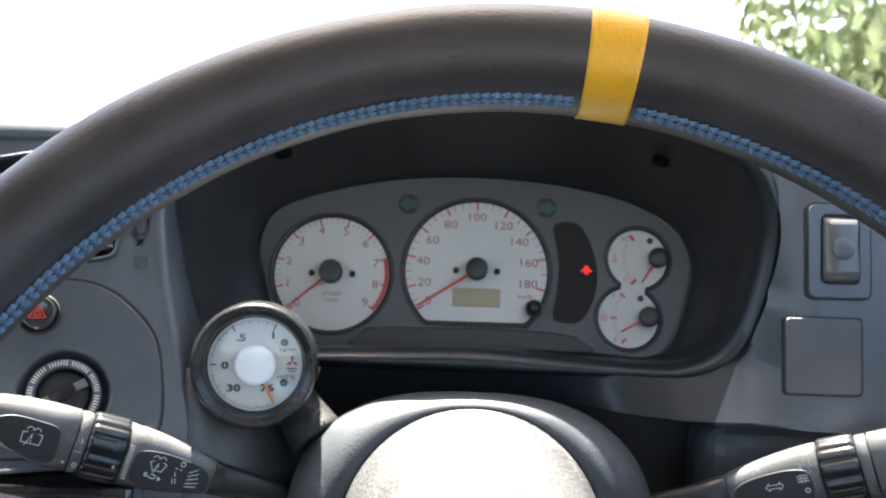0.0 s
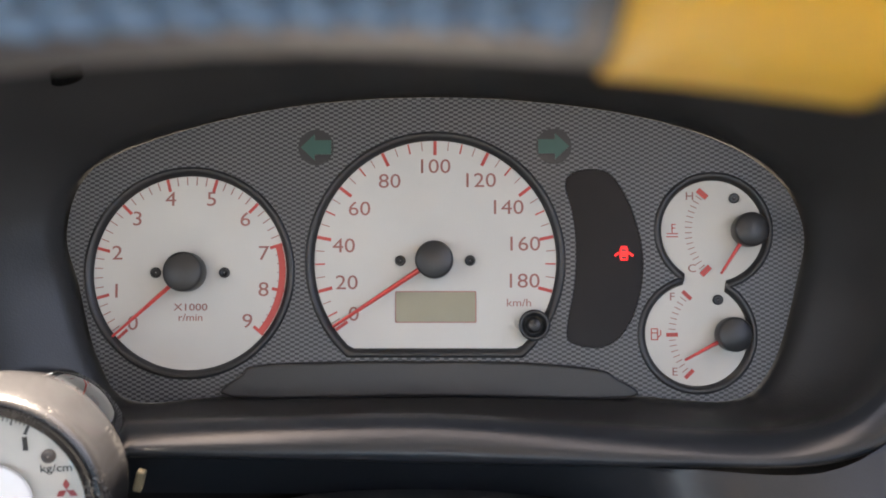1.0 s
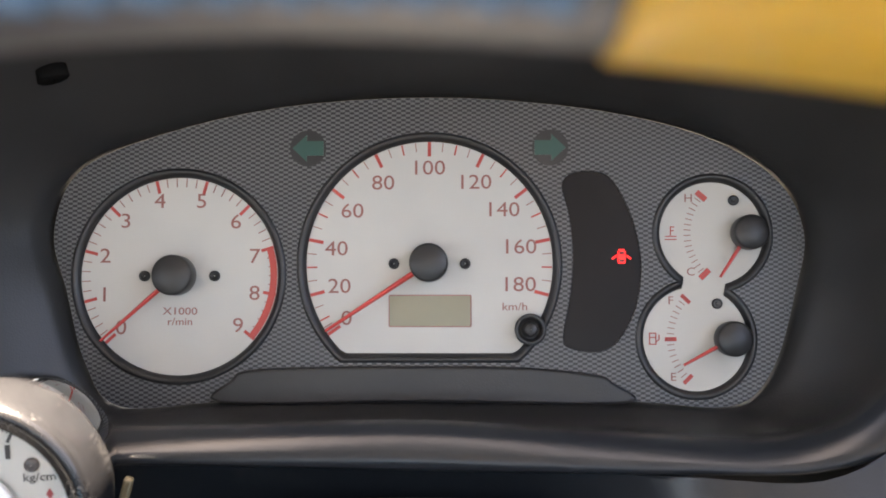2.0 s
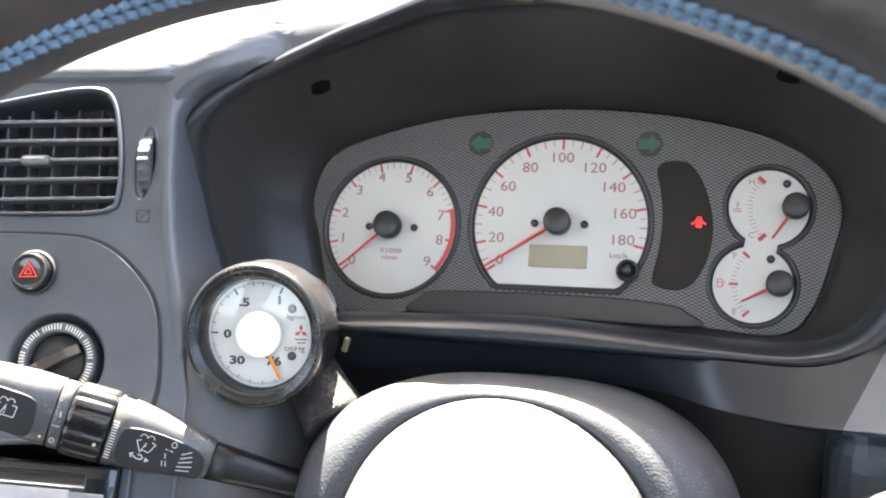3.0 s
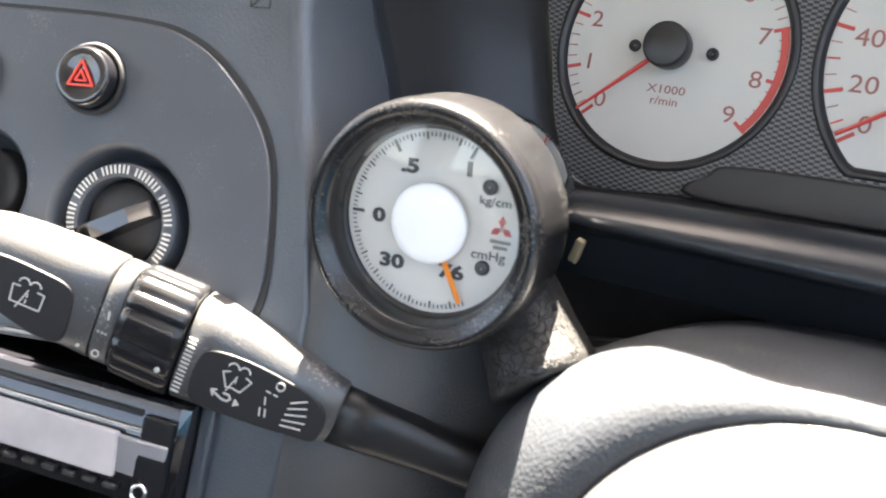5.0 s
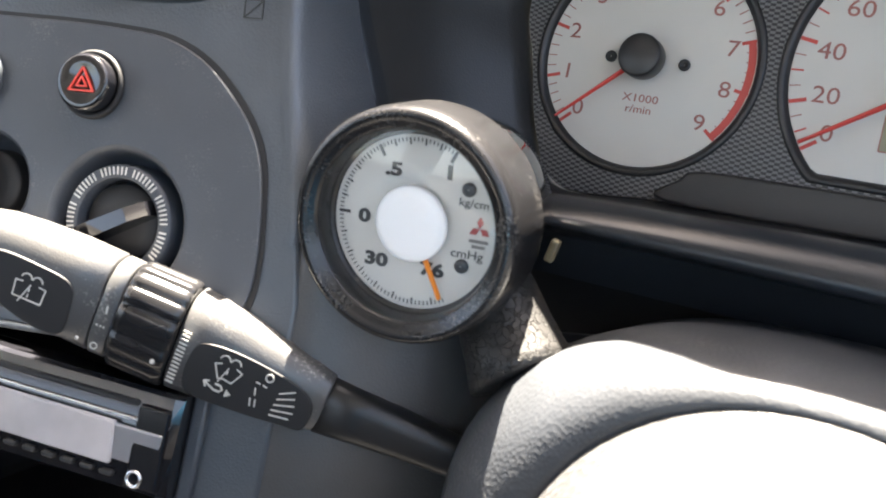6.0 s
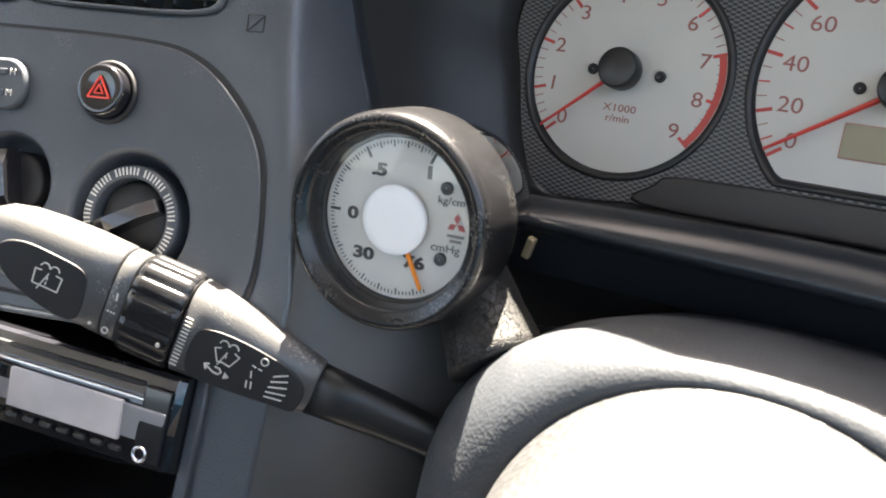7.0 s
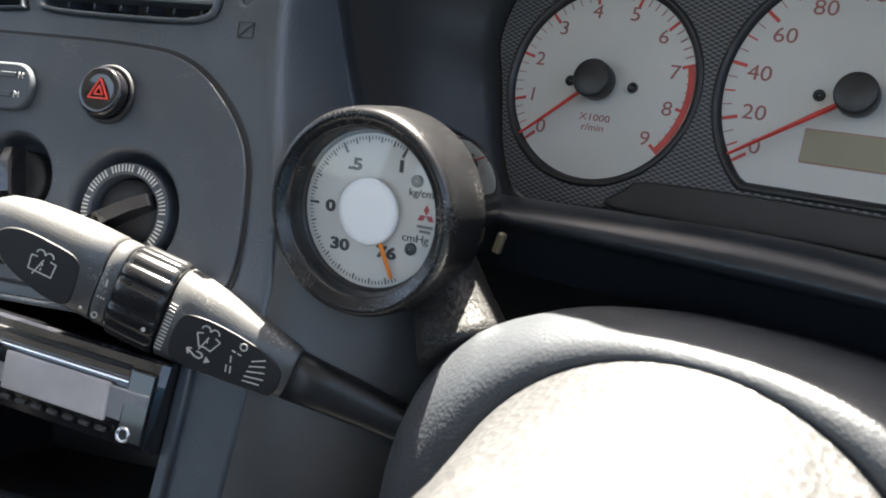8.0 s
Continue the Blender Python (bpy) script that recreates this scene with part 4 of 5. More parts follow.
    for i in range(13):
        t = i / 12
        c = a.lerp(b, t)
        rr = 0.0125 + 0.0042 * t * t
        rings.append([c + rr * (u * math.cos(k * math.pi / 16) + v * math.sin(k * math.pi / 16)) * (1 + 0.02 * math.sin(3 * k + i)) for k in range(32)])
    part("foot", loft(rings, cap_start=True, cap_end=True), M_CRACK, g, "foot wrapped in cracked black leather")
    return g


# ---- steering column and its stalks ----
COLUMN = pose(-0.004, -0.146, 0.774, 76, 0, 0)


def build_shroud():
    s = thing("steering_column_shroud", COLUMN, "dusty black grained plastic shroud round the steering column", "column shroud")
    n = 72

    def ring(a, top, low, z, p=2.6):
        pts = []
        for i in range(n):
            t = 2 * math.pi * i / n
            c, q = math.cos(t), math.sin(t)
            e = 2 / p
            pts.append((a * math.copysign(abs(c) ** e, c), (top if q > 0 else low) * math.copysign(abs(q) ** e, q), z))
        return pts
    rings = [ring(0.0600, 0.0600, 0.0600, -0.010, 2.0), ring(0.0685, 0.0685, 0.0690, -0.003, 2.0), ring(0.0700, 0.0700, 0.0720, 0.001, 2.05), ring(0.0730, 0.0722, 0.0760, 0.0022, 2.15), ring(0.0860, 0.0752, 0.090, -0.0015, 2.25), ring(0.0970, 0.0775, 0.097, -0.010, 2.4), ring(0.1030, 0.0790, 0.100, -0.022, 2.5),
             ring(0.1045, 0.0790, 0.100, -0.045, 2.6), ring(0.1020, 0.0770, 0.100, -0.080, 2.6), ring(0.0930, 0.0720, 0.098, -0.105, 2.4), ring(0.076, 0.062, 0.083, -0.118, 2.6), ring(0.06, 0.04, 0.06, -0.121, 2.2)]
    half = n // 2
    part("upper_shell", loft([r[:half + 1] for r in rings], close_ring=False), M_SHROUD, s)
    part("lower_shell", loft([[Vector(p) * 0.992 for p in r[half:] + r[:1]] for r in rings], close_ring=False), M_SHROUD, s)
    return s


def build_stalk(name, mirror, label):
    """A column lever: slim arm, flattened body, ribbed collar and end knob, with printed marks on the face."""
    base, ax = Vector((-0.1527, -0.1370, 0.8040)), Vector((-0.864, -0.363, 0.347)).normalized()
    face = Vector((0.10, -0.955, 0.28))
    face = (face - ax * face.dot(ax)).normalized()
    up = face.cross(ax)
    if up.z < 0:
        up = -up
    if mirror:
        base, ax, face, up = (Vector((-v.x, v.y, v.z)) for v in (base, ax, face, up))
        base = base + Vector((-0.008, 0, 0))
    right = up.cross(face)
    st = thing(name, Matrix.Translation(base - face * 0.0098) @ Matrix((right, up, face)).transposed().to_4x4(), label, "control stalk", "stalks on the steering column")
    sg = 1 if right.dot(ax) > 0 else -1
    n = 40

    def sec(x, h, t, p=3.0, dy=0.0):
        out = []
        for i in range(n):
            a = 2 * math.pi * i / n
            c, q = math.cos(a), math.sin(a)
            out.append((sg * x, dy + h * math.copysign(abs(c) ** (2 / p), c), t * math.copysign(abs(q) ** (2 / p), q)))
        return out
    # the arm's black paints in the shadow across a lever of one plastic
    part("arm", loft([sec(-0.075, 0.0060, 0.0056), sec(-0.055, 0.0063, 0.0059), sec(-0.038, 0.0072, 0.0066), sec(-0.024, 0.0085, 0.0075), sec(-0.0095, 0.0099, 0.0086)], cap_start=True, cap_end=True), M_BLACK, st)
    part("body", loft([sec(-0.0105, 0.0098, 0.0085, dy=0.0006), sec(-0.0098, 0.0102, 0.0088, dy=0.0006), sec(-0.004, 0.0114, 0.0094, dy=0.0007), sec(0.006, 0.0131, 0.0098, dy=0.0009), sec(0.018, 0.0149, 0.0100, dy=0.0012), sec(0.030, 0.0161, 0.0100, dy=0.0014), sec(0.0378, 0.0166, 0.0098, dy=0.0014), sec(0.0386, 0.0150, 0.0085, dy=0.0014)], cap_start=True, cap_end=True), M_STALK, st)
    rings = []
    for k, (x, g) in enumerate(((0.0390, 0.93), (0.0397, 0.99), (0.0415, 1.0), (0.0555, 0.99), (0.0575, 0.96), (0.0580, 0.9))):
        ring = []
        for i in range(120):
            a = 2 * math.pi * i / 120
            c, q = math.cos(a), math.sin(a)
            rib = 1 - 0.06 * (0.5 + 0.5 * math.cos(15 * a)) ** 3
            ring.append((sg * x, 0.0014 + 0.0178 * g * rib * math.copysign(abs(c) ** 0.8, c), 0.0118 * g * rib * math.copysign(abs(q) ** 0.8, q)))
        rings.append(ring)
    part("ribbed_collar", loft(rings, cap_start=True, cap_end=True), M_COLLAR, st)
    part("ring", loft([sec(0.0584, 0.0150, 0.0096, dy=0.0016), sec(0.0588, 0.0160, 0.0100, dy=0.0016), sec(0.0636, 0.0160, 0.0100, dy=0.0016), sec(0.0640, 0.0150, 0.0096, dy=0.0016)], cap_start=True, cap_end=True), M_STALK, st)
    part("knob", loft([sec(0.0645, 0.0150, 0.0096, dy=0.0018), sec(0.0650, 0.0161, 0.0101, dy=0.0018), sec(0.078, 0.0158, 0.0103, dy=0.0022), sec(0.092, 0.0142, 0.0101, dy=0.0030), sec(0.102, 0.0122, 0.0094, dy=0.0038), sec(0.109, 0.0100, 0.0080, dy=0.0042), sec(0.1130, 0.0072, 0.0058, dy=0.0044), sec(0.1146, 0.0036, 0.0030, dy=0.0044)], cap_start=True, cap_end=True), M_STALK, st)
    top = 0.0101
    rr = lambda x0, x1, y0, y1, r: round_rect(min(sg * x0, sg * x1), y0, max(sg * x0, sg * x1), y1, r)
    body_pad = spline([(sg * -0.0070, -0.0075), (sg * -0.0072, 0.0010), (sg * 0.0000, 0.0052), (sg * 0.0150, 0.0072), (sg * 0.0270, 0.0068), (sg * 0.0322, 0.0040), (sg * 0.0330, -0.0060), (sg * 0.0290, -0.0112), (sg * 0.0120, -0.0104), (sg * 0.0000, -0.0090)], 5)
    knob_pad = spline([(sg * 0.0720, -0.0095), (sg * 0.0715, 0.0000), (sg * 0.0740, 0.0068), (sg * 0.0850, 0.0082), (sg * 0.0960, 0.0080), (sg * 0.1030, 0.0050), (sg * 0.1035, 0.0000), (sg * 0.0980, -0.0060), (sg * 0.0880, -0.0096), (sg * 0.0780, -0.0112)], 5)
    pad = part("body_pad", plate([body_pad], 0.0070, top + 0.0002, 0.0004), M_PAD, st)
    pad2 = part("knob_pad", plate([knob_pad], 0.0070, top + 0.0006, 0.0005), M_PAD, st)
    zt = top + 0.0003
    w = 0.00042
    if not mirror:
        S = lambda *q: [(sg * a, b, sg * c, d) for a, b, c, d in q]
        # rear window wiper on the knob
        part("wiper_icon", strokes(S((0.0893, -0.0036, 0.0803, -0.0036), (0.0803, -0.0036, 0.0800, 0.0014), (0.0893, -0.0036, 0.0896, 0.0014), (0.0896, 0.0014, 0.0874, 0.0016), (0.0822, 0.0016, 0.0800, 0.0014), (0.0872, -0.0050, 0.0848, 0.0012), (0.0848, 0.0000, 0.0848, -0.0010), (0.0848, -0.0018, 0.0848, -0.0028)), w, zt + 0.0004), M_WHITEINK, pad2)
        for dx in (0.0865, 0.0831):
            part("spray_icon", ring_stroke(sg * dx, 0.0028, 0.0016, w, zt + 0.0004, 5, 175, 16), M_WHITEINK, pad2)
        # windscreen wiper and its steps on the body
        part("wiper_icon", strokes(S((0.0248, 0.0016, 0.0226, -0.0026), (0.0226, -0.0026, 0.0208, -0.0022), (0.0208, -0.0022, 0.0182, -0.0026), (0.0182, -0.0026, 0.0160, 0.0016), (0.0248, 0.0016, 0.0228, 0.0024), (0.0180, 0.0024, 0.0160, 0.0016), (0.0222, -0.0036, 0.0204, 0.0016), (0.0204, 0.0006, 0.0204, -0.0004)), w, zt), M_WHITEINK, pad)
        for dx in (0.0222, 0.0188):
            part("spray_icon", ring_stroke(sg * dx, 0.0036, 0.0016, w, zt, 5, 175, 16), M_WHITEINK, pad)
        part("arrow_icon", strokes(S((0.0262, -0.0050, 0.0225, -0.0066), (0.0262, -0.0050, 0.0246, -0.0044), (0.0262, -0.0050, 0.0252, -0.0066), (0.0225, -0.0066, 0.0208, -0.0066), (0.0208, -0.0066, 0.0200, -0.0056), (0.0200, -0.0056, 0.0208, -0.0046), (0.0208, -0.0046, 0.0226, -0.0046), (0.0186, -0.0052, 0.0186, -0.0072), (0.0180, -0.0056, 0.0180, -0.0068), (0.0174, -0.0060, 0.0174, -0.0064)), w * 1.3, zt), M_WHITEINK, pad)
        part("position_ring", ring_stroke(sg * 0.0078, 0.0040, 0.0012, w, zt), M_WHITEINK, pad)
        tick_parts(S((0.0112, 0.0012, 0.0098, 0.0010), (0.0090, 0.0010, 0.0076, 0.0008), (0.0108, -0.0008, 0.0102, -0.0030), (0.0112, -0.0044, 0.0106, -0.0068), (0.0096, -0.0042, 0.0090, -0.0066)), w, zt, M_WHITEINK, pad, "position_mark")
        tick_parts(S((0.0034, 0.0006, -0.0010, 0.0030), (0.0036, -0.0014, -0.0016, 0.0008), (0.0038, -0.0034, -0.0022, -0.0014), (0.0040, -0.0053, -0.0026, -0.0038), (0.0040, -0.0070, -0.0020, -0.0060)), w, zt, M_WHITEINK, pad, "speed_mark")
        tick_parts(S(*[(0.0348, 0.0070 - 0.0013 * k, 0.0348 + 0.0024, 0.0071 - 0.0013 * k) for k in range(14)]), 0.0005, 0.0104, M_WHITEINK, st, "edge_mark")
        part("index_dot", spin([(0.0008, 0.0), (0.0008, 0.0003), (0.0001, 0.0003)], 16, (sg * 0.0425, -0.0055)), M_WHITEINK, st, at=pose(0, 0, 0.0116))
        part("ring_marks", strokes(S((0.0612, 0.0046, 0.0608, 0.0022), (0.0626, -0.0022, 0.0622, -0.0022), (0.0614, -0.0022, 0.0610, -0.0022), (0.0604, -0.0022, 0.0600, -0.0022)), 0.0006, 0.0103), M_WHITEINK, st)
        part("ring_mark_off", ring_stroke(sg * 0.0612, -0.0090, 0.0010, 0.0004, 0.0101), M_WHITEINK, st)
        part("knob_dot", spin([(0.0006, 0.0), (0.0006, 0.0003), (0.0001, 0.0003)], 16, (sg * 0.0668, -0.0088)), M_WHITEINK, st, at=pose(0, 0, 0.0100))
    else:
        arrows = []
        for x in (0.0120, 0.0160):
            k = 1 if x < 0.014 else -1
            arrows += [(x + k * -0.0026, 0.0, x + k * -0.0006, 0.0020), (x + k * -0.0026, 0.0, x + k * -0.0006, -0.0020), (x - k * 0.0006, 0.0020, x - k * 0.0006, 0.0009), (x - k * 0.0006, -0.0020, x - k * 0.0006, -0.0009), (x - k * 0.0006, 0.0009, x + k * 0.0018, 0.0009), (x - k * 0.0006, -0.0009, x + k * 0.0018, -0.0009)]
        part("turn_arrows", strokes(arrows, w, zt), M_WHITEINK, pad)
        lamp = []
        for k in range(3):
            lamp += [(0.0262, 0.0028 - 0.0014 * k, 0.0280, 0.0034 - 0.0014 * k), (0.0318, 0.0028 - 0.0014 * k, 0.0300, 0.0034 - 0.0014 * k)]
        part("lamp_icon", strokes(lamp + [(0.0284, -0.0006, 0.0284, 0.0040), (0.0296, -0.0006, 0.0296, 0.0040)], w, zt), M_WHITEINK, st)
        part("position_ring", ring_stroke(0.0300, -0.0045, 0.0011, w, zt), M_WHITEINK, st)
    return st


# ---- steering wheel ----
WHEEL = pose(0.001, -0.394, 0.841, 58.3, 0, 0)
RIM_R, TUBE = 0.2060, 0.0190
TURNED = -8.8


def build_wheel():
    w = thing("steering_wheel", WHEEL, "black leather sports steering wheel with blue stitching and yellow stripe", "steering wheel")

    def tube(a0, a1, n, grow, close):
        rings = []
        for i in range(n if close else n + 1):
            a = radians(a0 + (a1 - a0) * i / n)
            wob = 1 + 0.012 * math.sin(9 * a) + 0.008 * math.sin(23 * a)
            ring = []
            for k in range(28):
                t = 2 * math.pi * k / 28
                r = RIM_R + (TUBE + grow) * wob * math.cos(t)
                ring.append((r * math.cos(a), r * math.sin(a), (TUBE * 0.98 + grow) * math.sin(t)))
            rings.append(ring)
        if close:
            rings.append(rings[0])
        bm = loft(rings, cap_start=not close, cap_end=not close)
        if close:
            bmesh.ops.remove_doubles(bm, verts=bm.verts, dist=1e-6)
        return bm
    part("rim", tube(0, 360, 180, 0.0, True), M_LEATHER, w, "worn black leather rim")
    top = 90 + TURNED
    part("top_stripe", tube(top - 2.6, top + 2.6, 12, 0.0006, False), M_YELLOW, w, "yellow leather centre stripe")
    # two rows of blue cross stitches along the inner side of the rim
    verts, faces = [], []
    count = 330
    for i in range(count):
        a = 2 * math.pi * i / count
        if abs((math.degrees(a) - top + 180) % 360 - 180) < 3:
            continue
        for row, t0 in ((0, 166), (1, 178)):
            p = []
            for da, dt in ((-0.46, 0), (0.46, 3 if row == 0 else -3)):
                aa, tt = a + da * 2 * math.pi / count, radians(t0 + dt)
                r = RIM_R + (TUBE + 0.0004) * math.cos(tt)
                p.append(Vector((r * math.cos(aa), r * math.sin(aa), (TUBE + 0.0004) * math.sin(tt))))
            d = (p[1] - p[0]).normalized()
            nrm = Vector((-math.cos(a) * 0.9, -math.sin(a) * 0.9, 0.35)).normalized()
            s = d.cross(nrm).normalized() * 0.0012
            k = len(verts)
            q = [p[0] - s, p[0] + s, p[1] + s, p[1] - s, (p[0] + p[1]) / 2 + nrm * 0.0012]
            verts += [tuple(v) for v in q]
            faces += [(k, k + 1, k + 4), (k + 1, k + 2, k + 4), (k + 2, k + 3, k + 4), (k + 3, k, k + 4)]
    me = bpy.data.meshes.new("stitching")
    me.from_pydata(verts, [], faces)
    part("stitching", me, M_THREAD, w, "double row of pale blue stitching")
    # hub plate and three dished spokes
    HZ = -0.100
    part("hub_plate", spin([(0.020, HZ + 0.004), (0.060, HZ + 0.004), (0.0715, HZ + 0.003), (0.073, HZ + 0.001), (0.073, HZ - 0.003), (0.070, HZ - 0.005), (0.02, HZ - 0.005)], 64, cap_start=True, cap_end=True), M_BLUE, w, "blue anodised hub plate")
    def half_width(t):
        return 0.041 - 0.020 * step(t * 1.1) + 0.004 * step((t - 0.75) * 4)
    for a in (170.0, -10.0, 260.0):
        rings = []
        for k in range(11):
            t = k / 10
            r = 0.050 + (RIM_R - 0.012 - 0.050) * t
            z = HZ + (0.100 + 0.0) * step((t - 0.12) / 0.88)
            half = half_width(t)
            rings.append([(r, half, z - 0.002), (r, half, z + 0.002), (r, half - 0.002, z + 0.003), (r, -half + 0.002, z + 0.003), (r, -half, z + 0.002), (r, -half, z - 0.002), (r, -half + 0.002, z - 0.003), (r, half - 0.002, z - 0.003)])
        part("spoke", loft(rings, cap_start=True, cap_end=True), M_BLUE, w, "blue anodised spoke", at=pose(0, 0, 0, 0, 0, a))
        # added leather sleeve over the spoke's outer end, standing in for a nearer rim
        rings = []
        for k in range(11):
            t = 0.44 + 0.56 * k / 10
            grow = step((t - 0.41) / 0.10)
            r = 0.050 + (RIM_R - 0.062) * t
            z = HZ - HZ * step((t - 0.12) / 0.88)
            wide, thick = half_width(t) + 0.0010 + 0.0020 * grow, 0.0040 + 0.0075 * grow
            rings.append([(r, wide * math.cos(2 * math.pi * j / 20), z + thick * math.sin(2 * math.pi * j / 20)) for j in range(20)])
        part("added_spoke_sleeve", loft(rings, cap_start=True, cap_end=True), M_LEATHER, w, at=pose(0, 0, 0, 0, 0, a))
    part("horn_button", spin([(0.030, HZ + 0.004), (0.030, HZ + 0.012), (0.026, HZ + 0.016), (0.0002, HZ + 0.018)], 48), M_BLACK, w)
    inv = WHEEL.inverted()
    rings = []
    col = COLUMN
    for t, r in ((0.0, 0.0712), (0.06, 0.0695), (0.22, 0.0650), (0.45, 0.0615), (0.70, 0.0585), (0.90, 0.0560), (0.97, 0.0560), (1.0, 0.0530)):
        ring = []
        for i in range(64):
            a = 2 * math.pi * i / 64
            p0 = col @ Vector((0.0, 0.0, 0.001))
            p1 = WHEEL @ Vector((0.0, 0.0, HZ - 0.006))
            c = p0.lerp(p1, t)
            q = (col.to_3x3() @ Vector((math.cos(a), math.sin(a), 0))) * r
            ring.append(inv @ (c + q))
        rings.append(ring)
    part("hub_boot", loft(rings), M_BOOT, w, "dusty grey hub boot")
    return w


# ---- fittings of the centre console ----
def inside_x(outline, z):
    """The span of x that an outline covers at the height z."""
    xs = []
    n = len(outline)
    for i in range(n):
        (xa, za), (xb, zb) = outline[i][:2], outline[(i + 1) % n][:2]
        if (za - z) * (zb - z) < 0:
            xs.append(xa + (xb - xa) * (z - za) / (zb - za))
    return (min(xs), max(xs)) if len(xs) > 1 else None


def build_vent(outline, tab_x, label):
    v = thing("air_vent", CONSOLE, label, "air vent", "centre air vents")
    loc = [cp(x, z) for x, z in outline]
    cx, cy = sum(p[0] for p in loc) / len(loc), sum(p[1] for p in loc) / len(loc)

    def ring(k, z):
        return [(cx + (x - cx) * k, cy + (y - cy) * k, z) for x, y in loc]
    part("frame", loft([ring(1.03, 0.0005), ring(1.025, 0.0022), ring(1.0, 0.0028), ring(0.975, 0.0016), ring(0.965, -0.003), ring(0.955, -0.030)]), M_DASH, v)
    part("duct", plate([[(cx + (x - cx) * 1.0, cy + (y - cy) * 1.0) for x, y in loc]], -0.034, -0.030), M_DARK, v)
    zs = [p[1] for p in outline]
    lo, hi = min(zs), max(zs)
    for k in range(5):
        z = lo + 0.0075 + k * 0.0100
        span = inside_x(outline, z)
        if not span or span[1] - span[0] < 0.02:
            continue
        (u0, v0), (u1, v1) = cp(span[0], z), cp(span[1], z)
        m = (u1 - u0) * 0.018
        bm = bevelled_box((u1 - u0 - 2 * m, 0.0020, 0.0075), 0.0008, 2)
        part("slat", bm, M_SLAT, v, at=pose((u0 + u1) / 2, (v0 + v1) / 2, -0.0030, -4, 0, math.degrees(math.atan2(v1 - v0, u1 - u0))))
    xs = [p[0] for p in outline]
    n = 7
    for k in range(n):
        x = min(xs) + 0.008 + (max(xs) - min(xs) - 0.014) * k / (n - 1)
        u, vv = cp(x, (lo + hi) / 2)
        part("fin", bevelled_box((0.0012, (hi - lo) * 0.86, 0.012), 0.0004, 1), M_DASH, v, at=pose(u, vv, -0.020, 0, 0, 0))
    u, vv = cp(tab_x, lo + 0.0275)
    part("tab", bevelled_box((0.0155, 0.0058, 0.010), 0.0024, 3), M_SLAT, v, "ridged slider tab", at=pose(u, vv, -0.002, 0, 0, 0))
    return v


def build_vent_wheel():
    u, v = cp(-0.2100, 0.937)
    t = thing("vent_wheel", CONSOLE @ pose(u, v, -0.009, 0, 0, 0), "ribbed black thumbwheel beside the air vent", "thumbwheel")
    rings = []
    for x in (-0.0030, -0.0024, 0.0024, 0.0030):
        k = 0.93 if abs(x) > 0.0025 else 1.0
        rings.append([(x, 0.0165 * k * (1 - 0.035 * (i % 4 < 2)) * math.cos(2 * math.pi * i / 72), 0.0165 * k * (1 - 0.035 * (i % 4 < 2)) * math.sin(2 * math.pi * i / 72)) for i in range(72)])
    part("wheel", loft(rings, cap_start=True, cap_end=True, flat=True), M_POD, t)
    part("icon_open", strokes([(-0.003, 0.0255 + 0.0016 * k, 0.0025, 0.0262 + 0.0016 * k) for k in range(4)], 0.0004, 0.0093), M_SLAT, t)
    part("icon_shut", strokes([(-0.0035, -0.0320, 0.0030, -0.0320), (-0.0035, -0.0260, 0.0030, -0.0260), (-0.0035, -0.0320, -0.0035, -0.0260), (0.0030, -0.0320, 0.0030, -0.0260), (-0.0035, -0.0320, 0.0030, -0.0260)], 0.0004, 0.0093), M_BLACK, t)
    return t


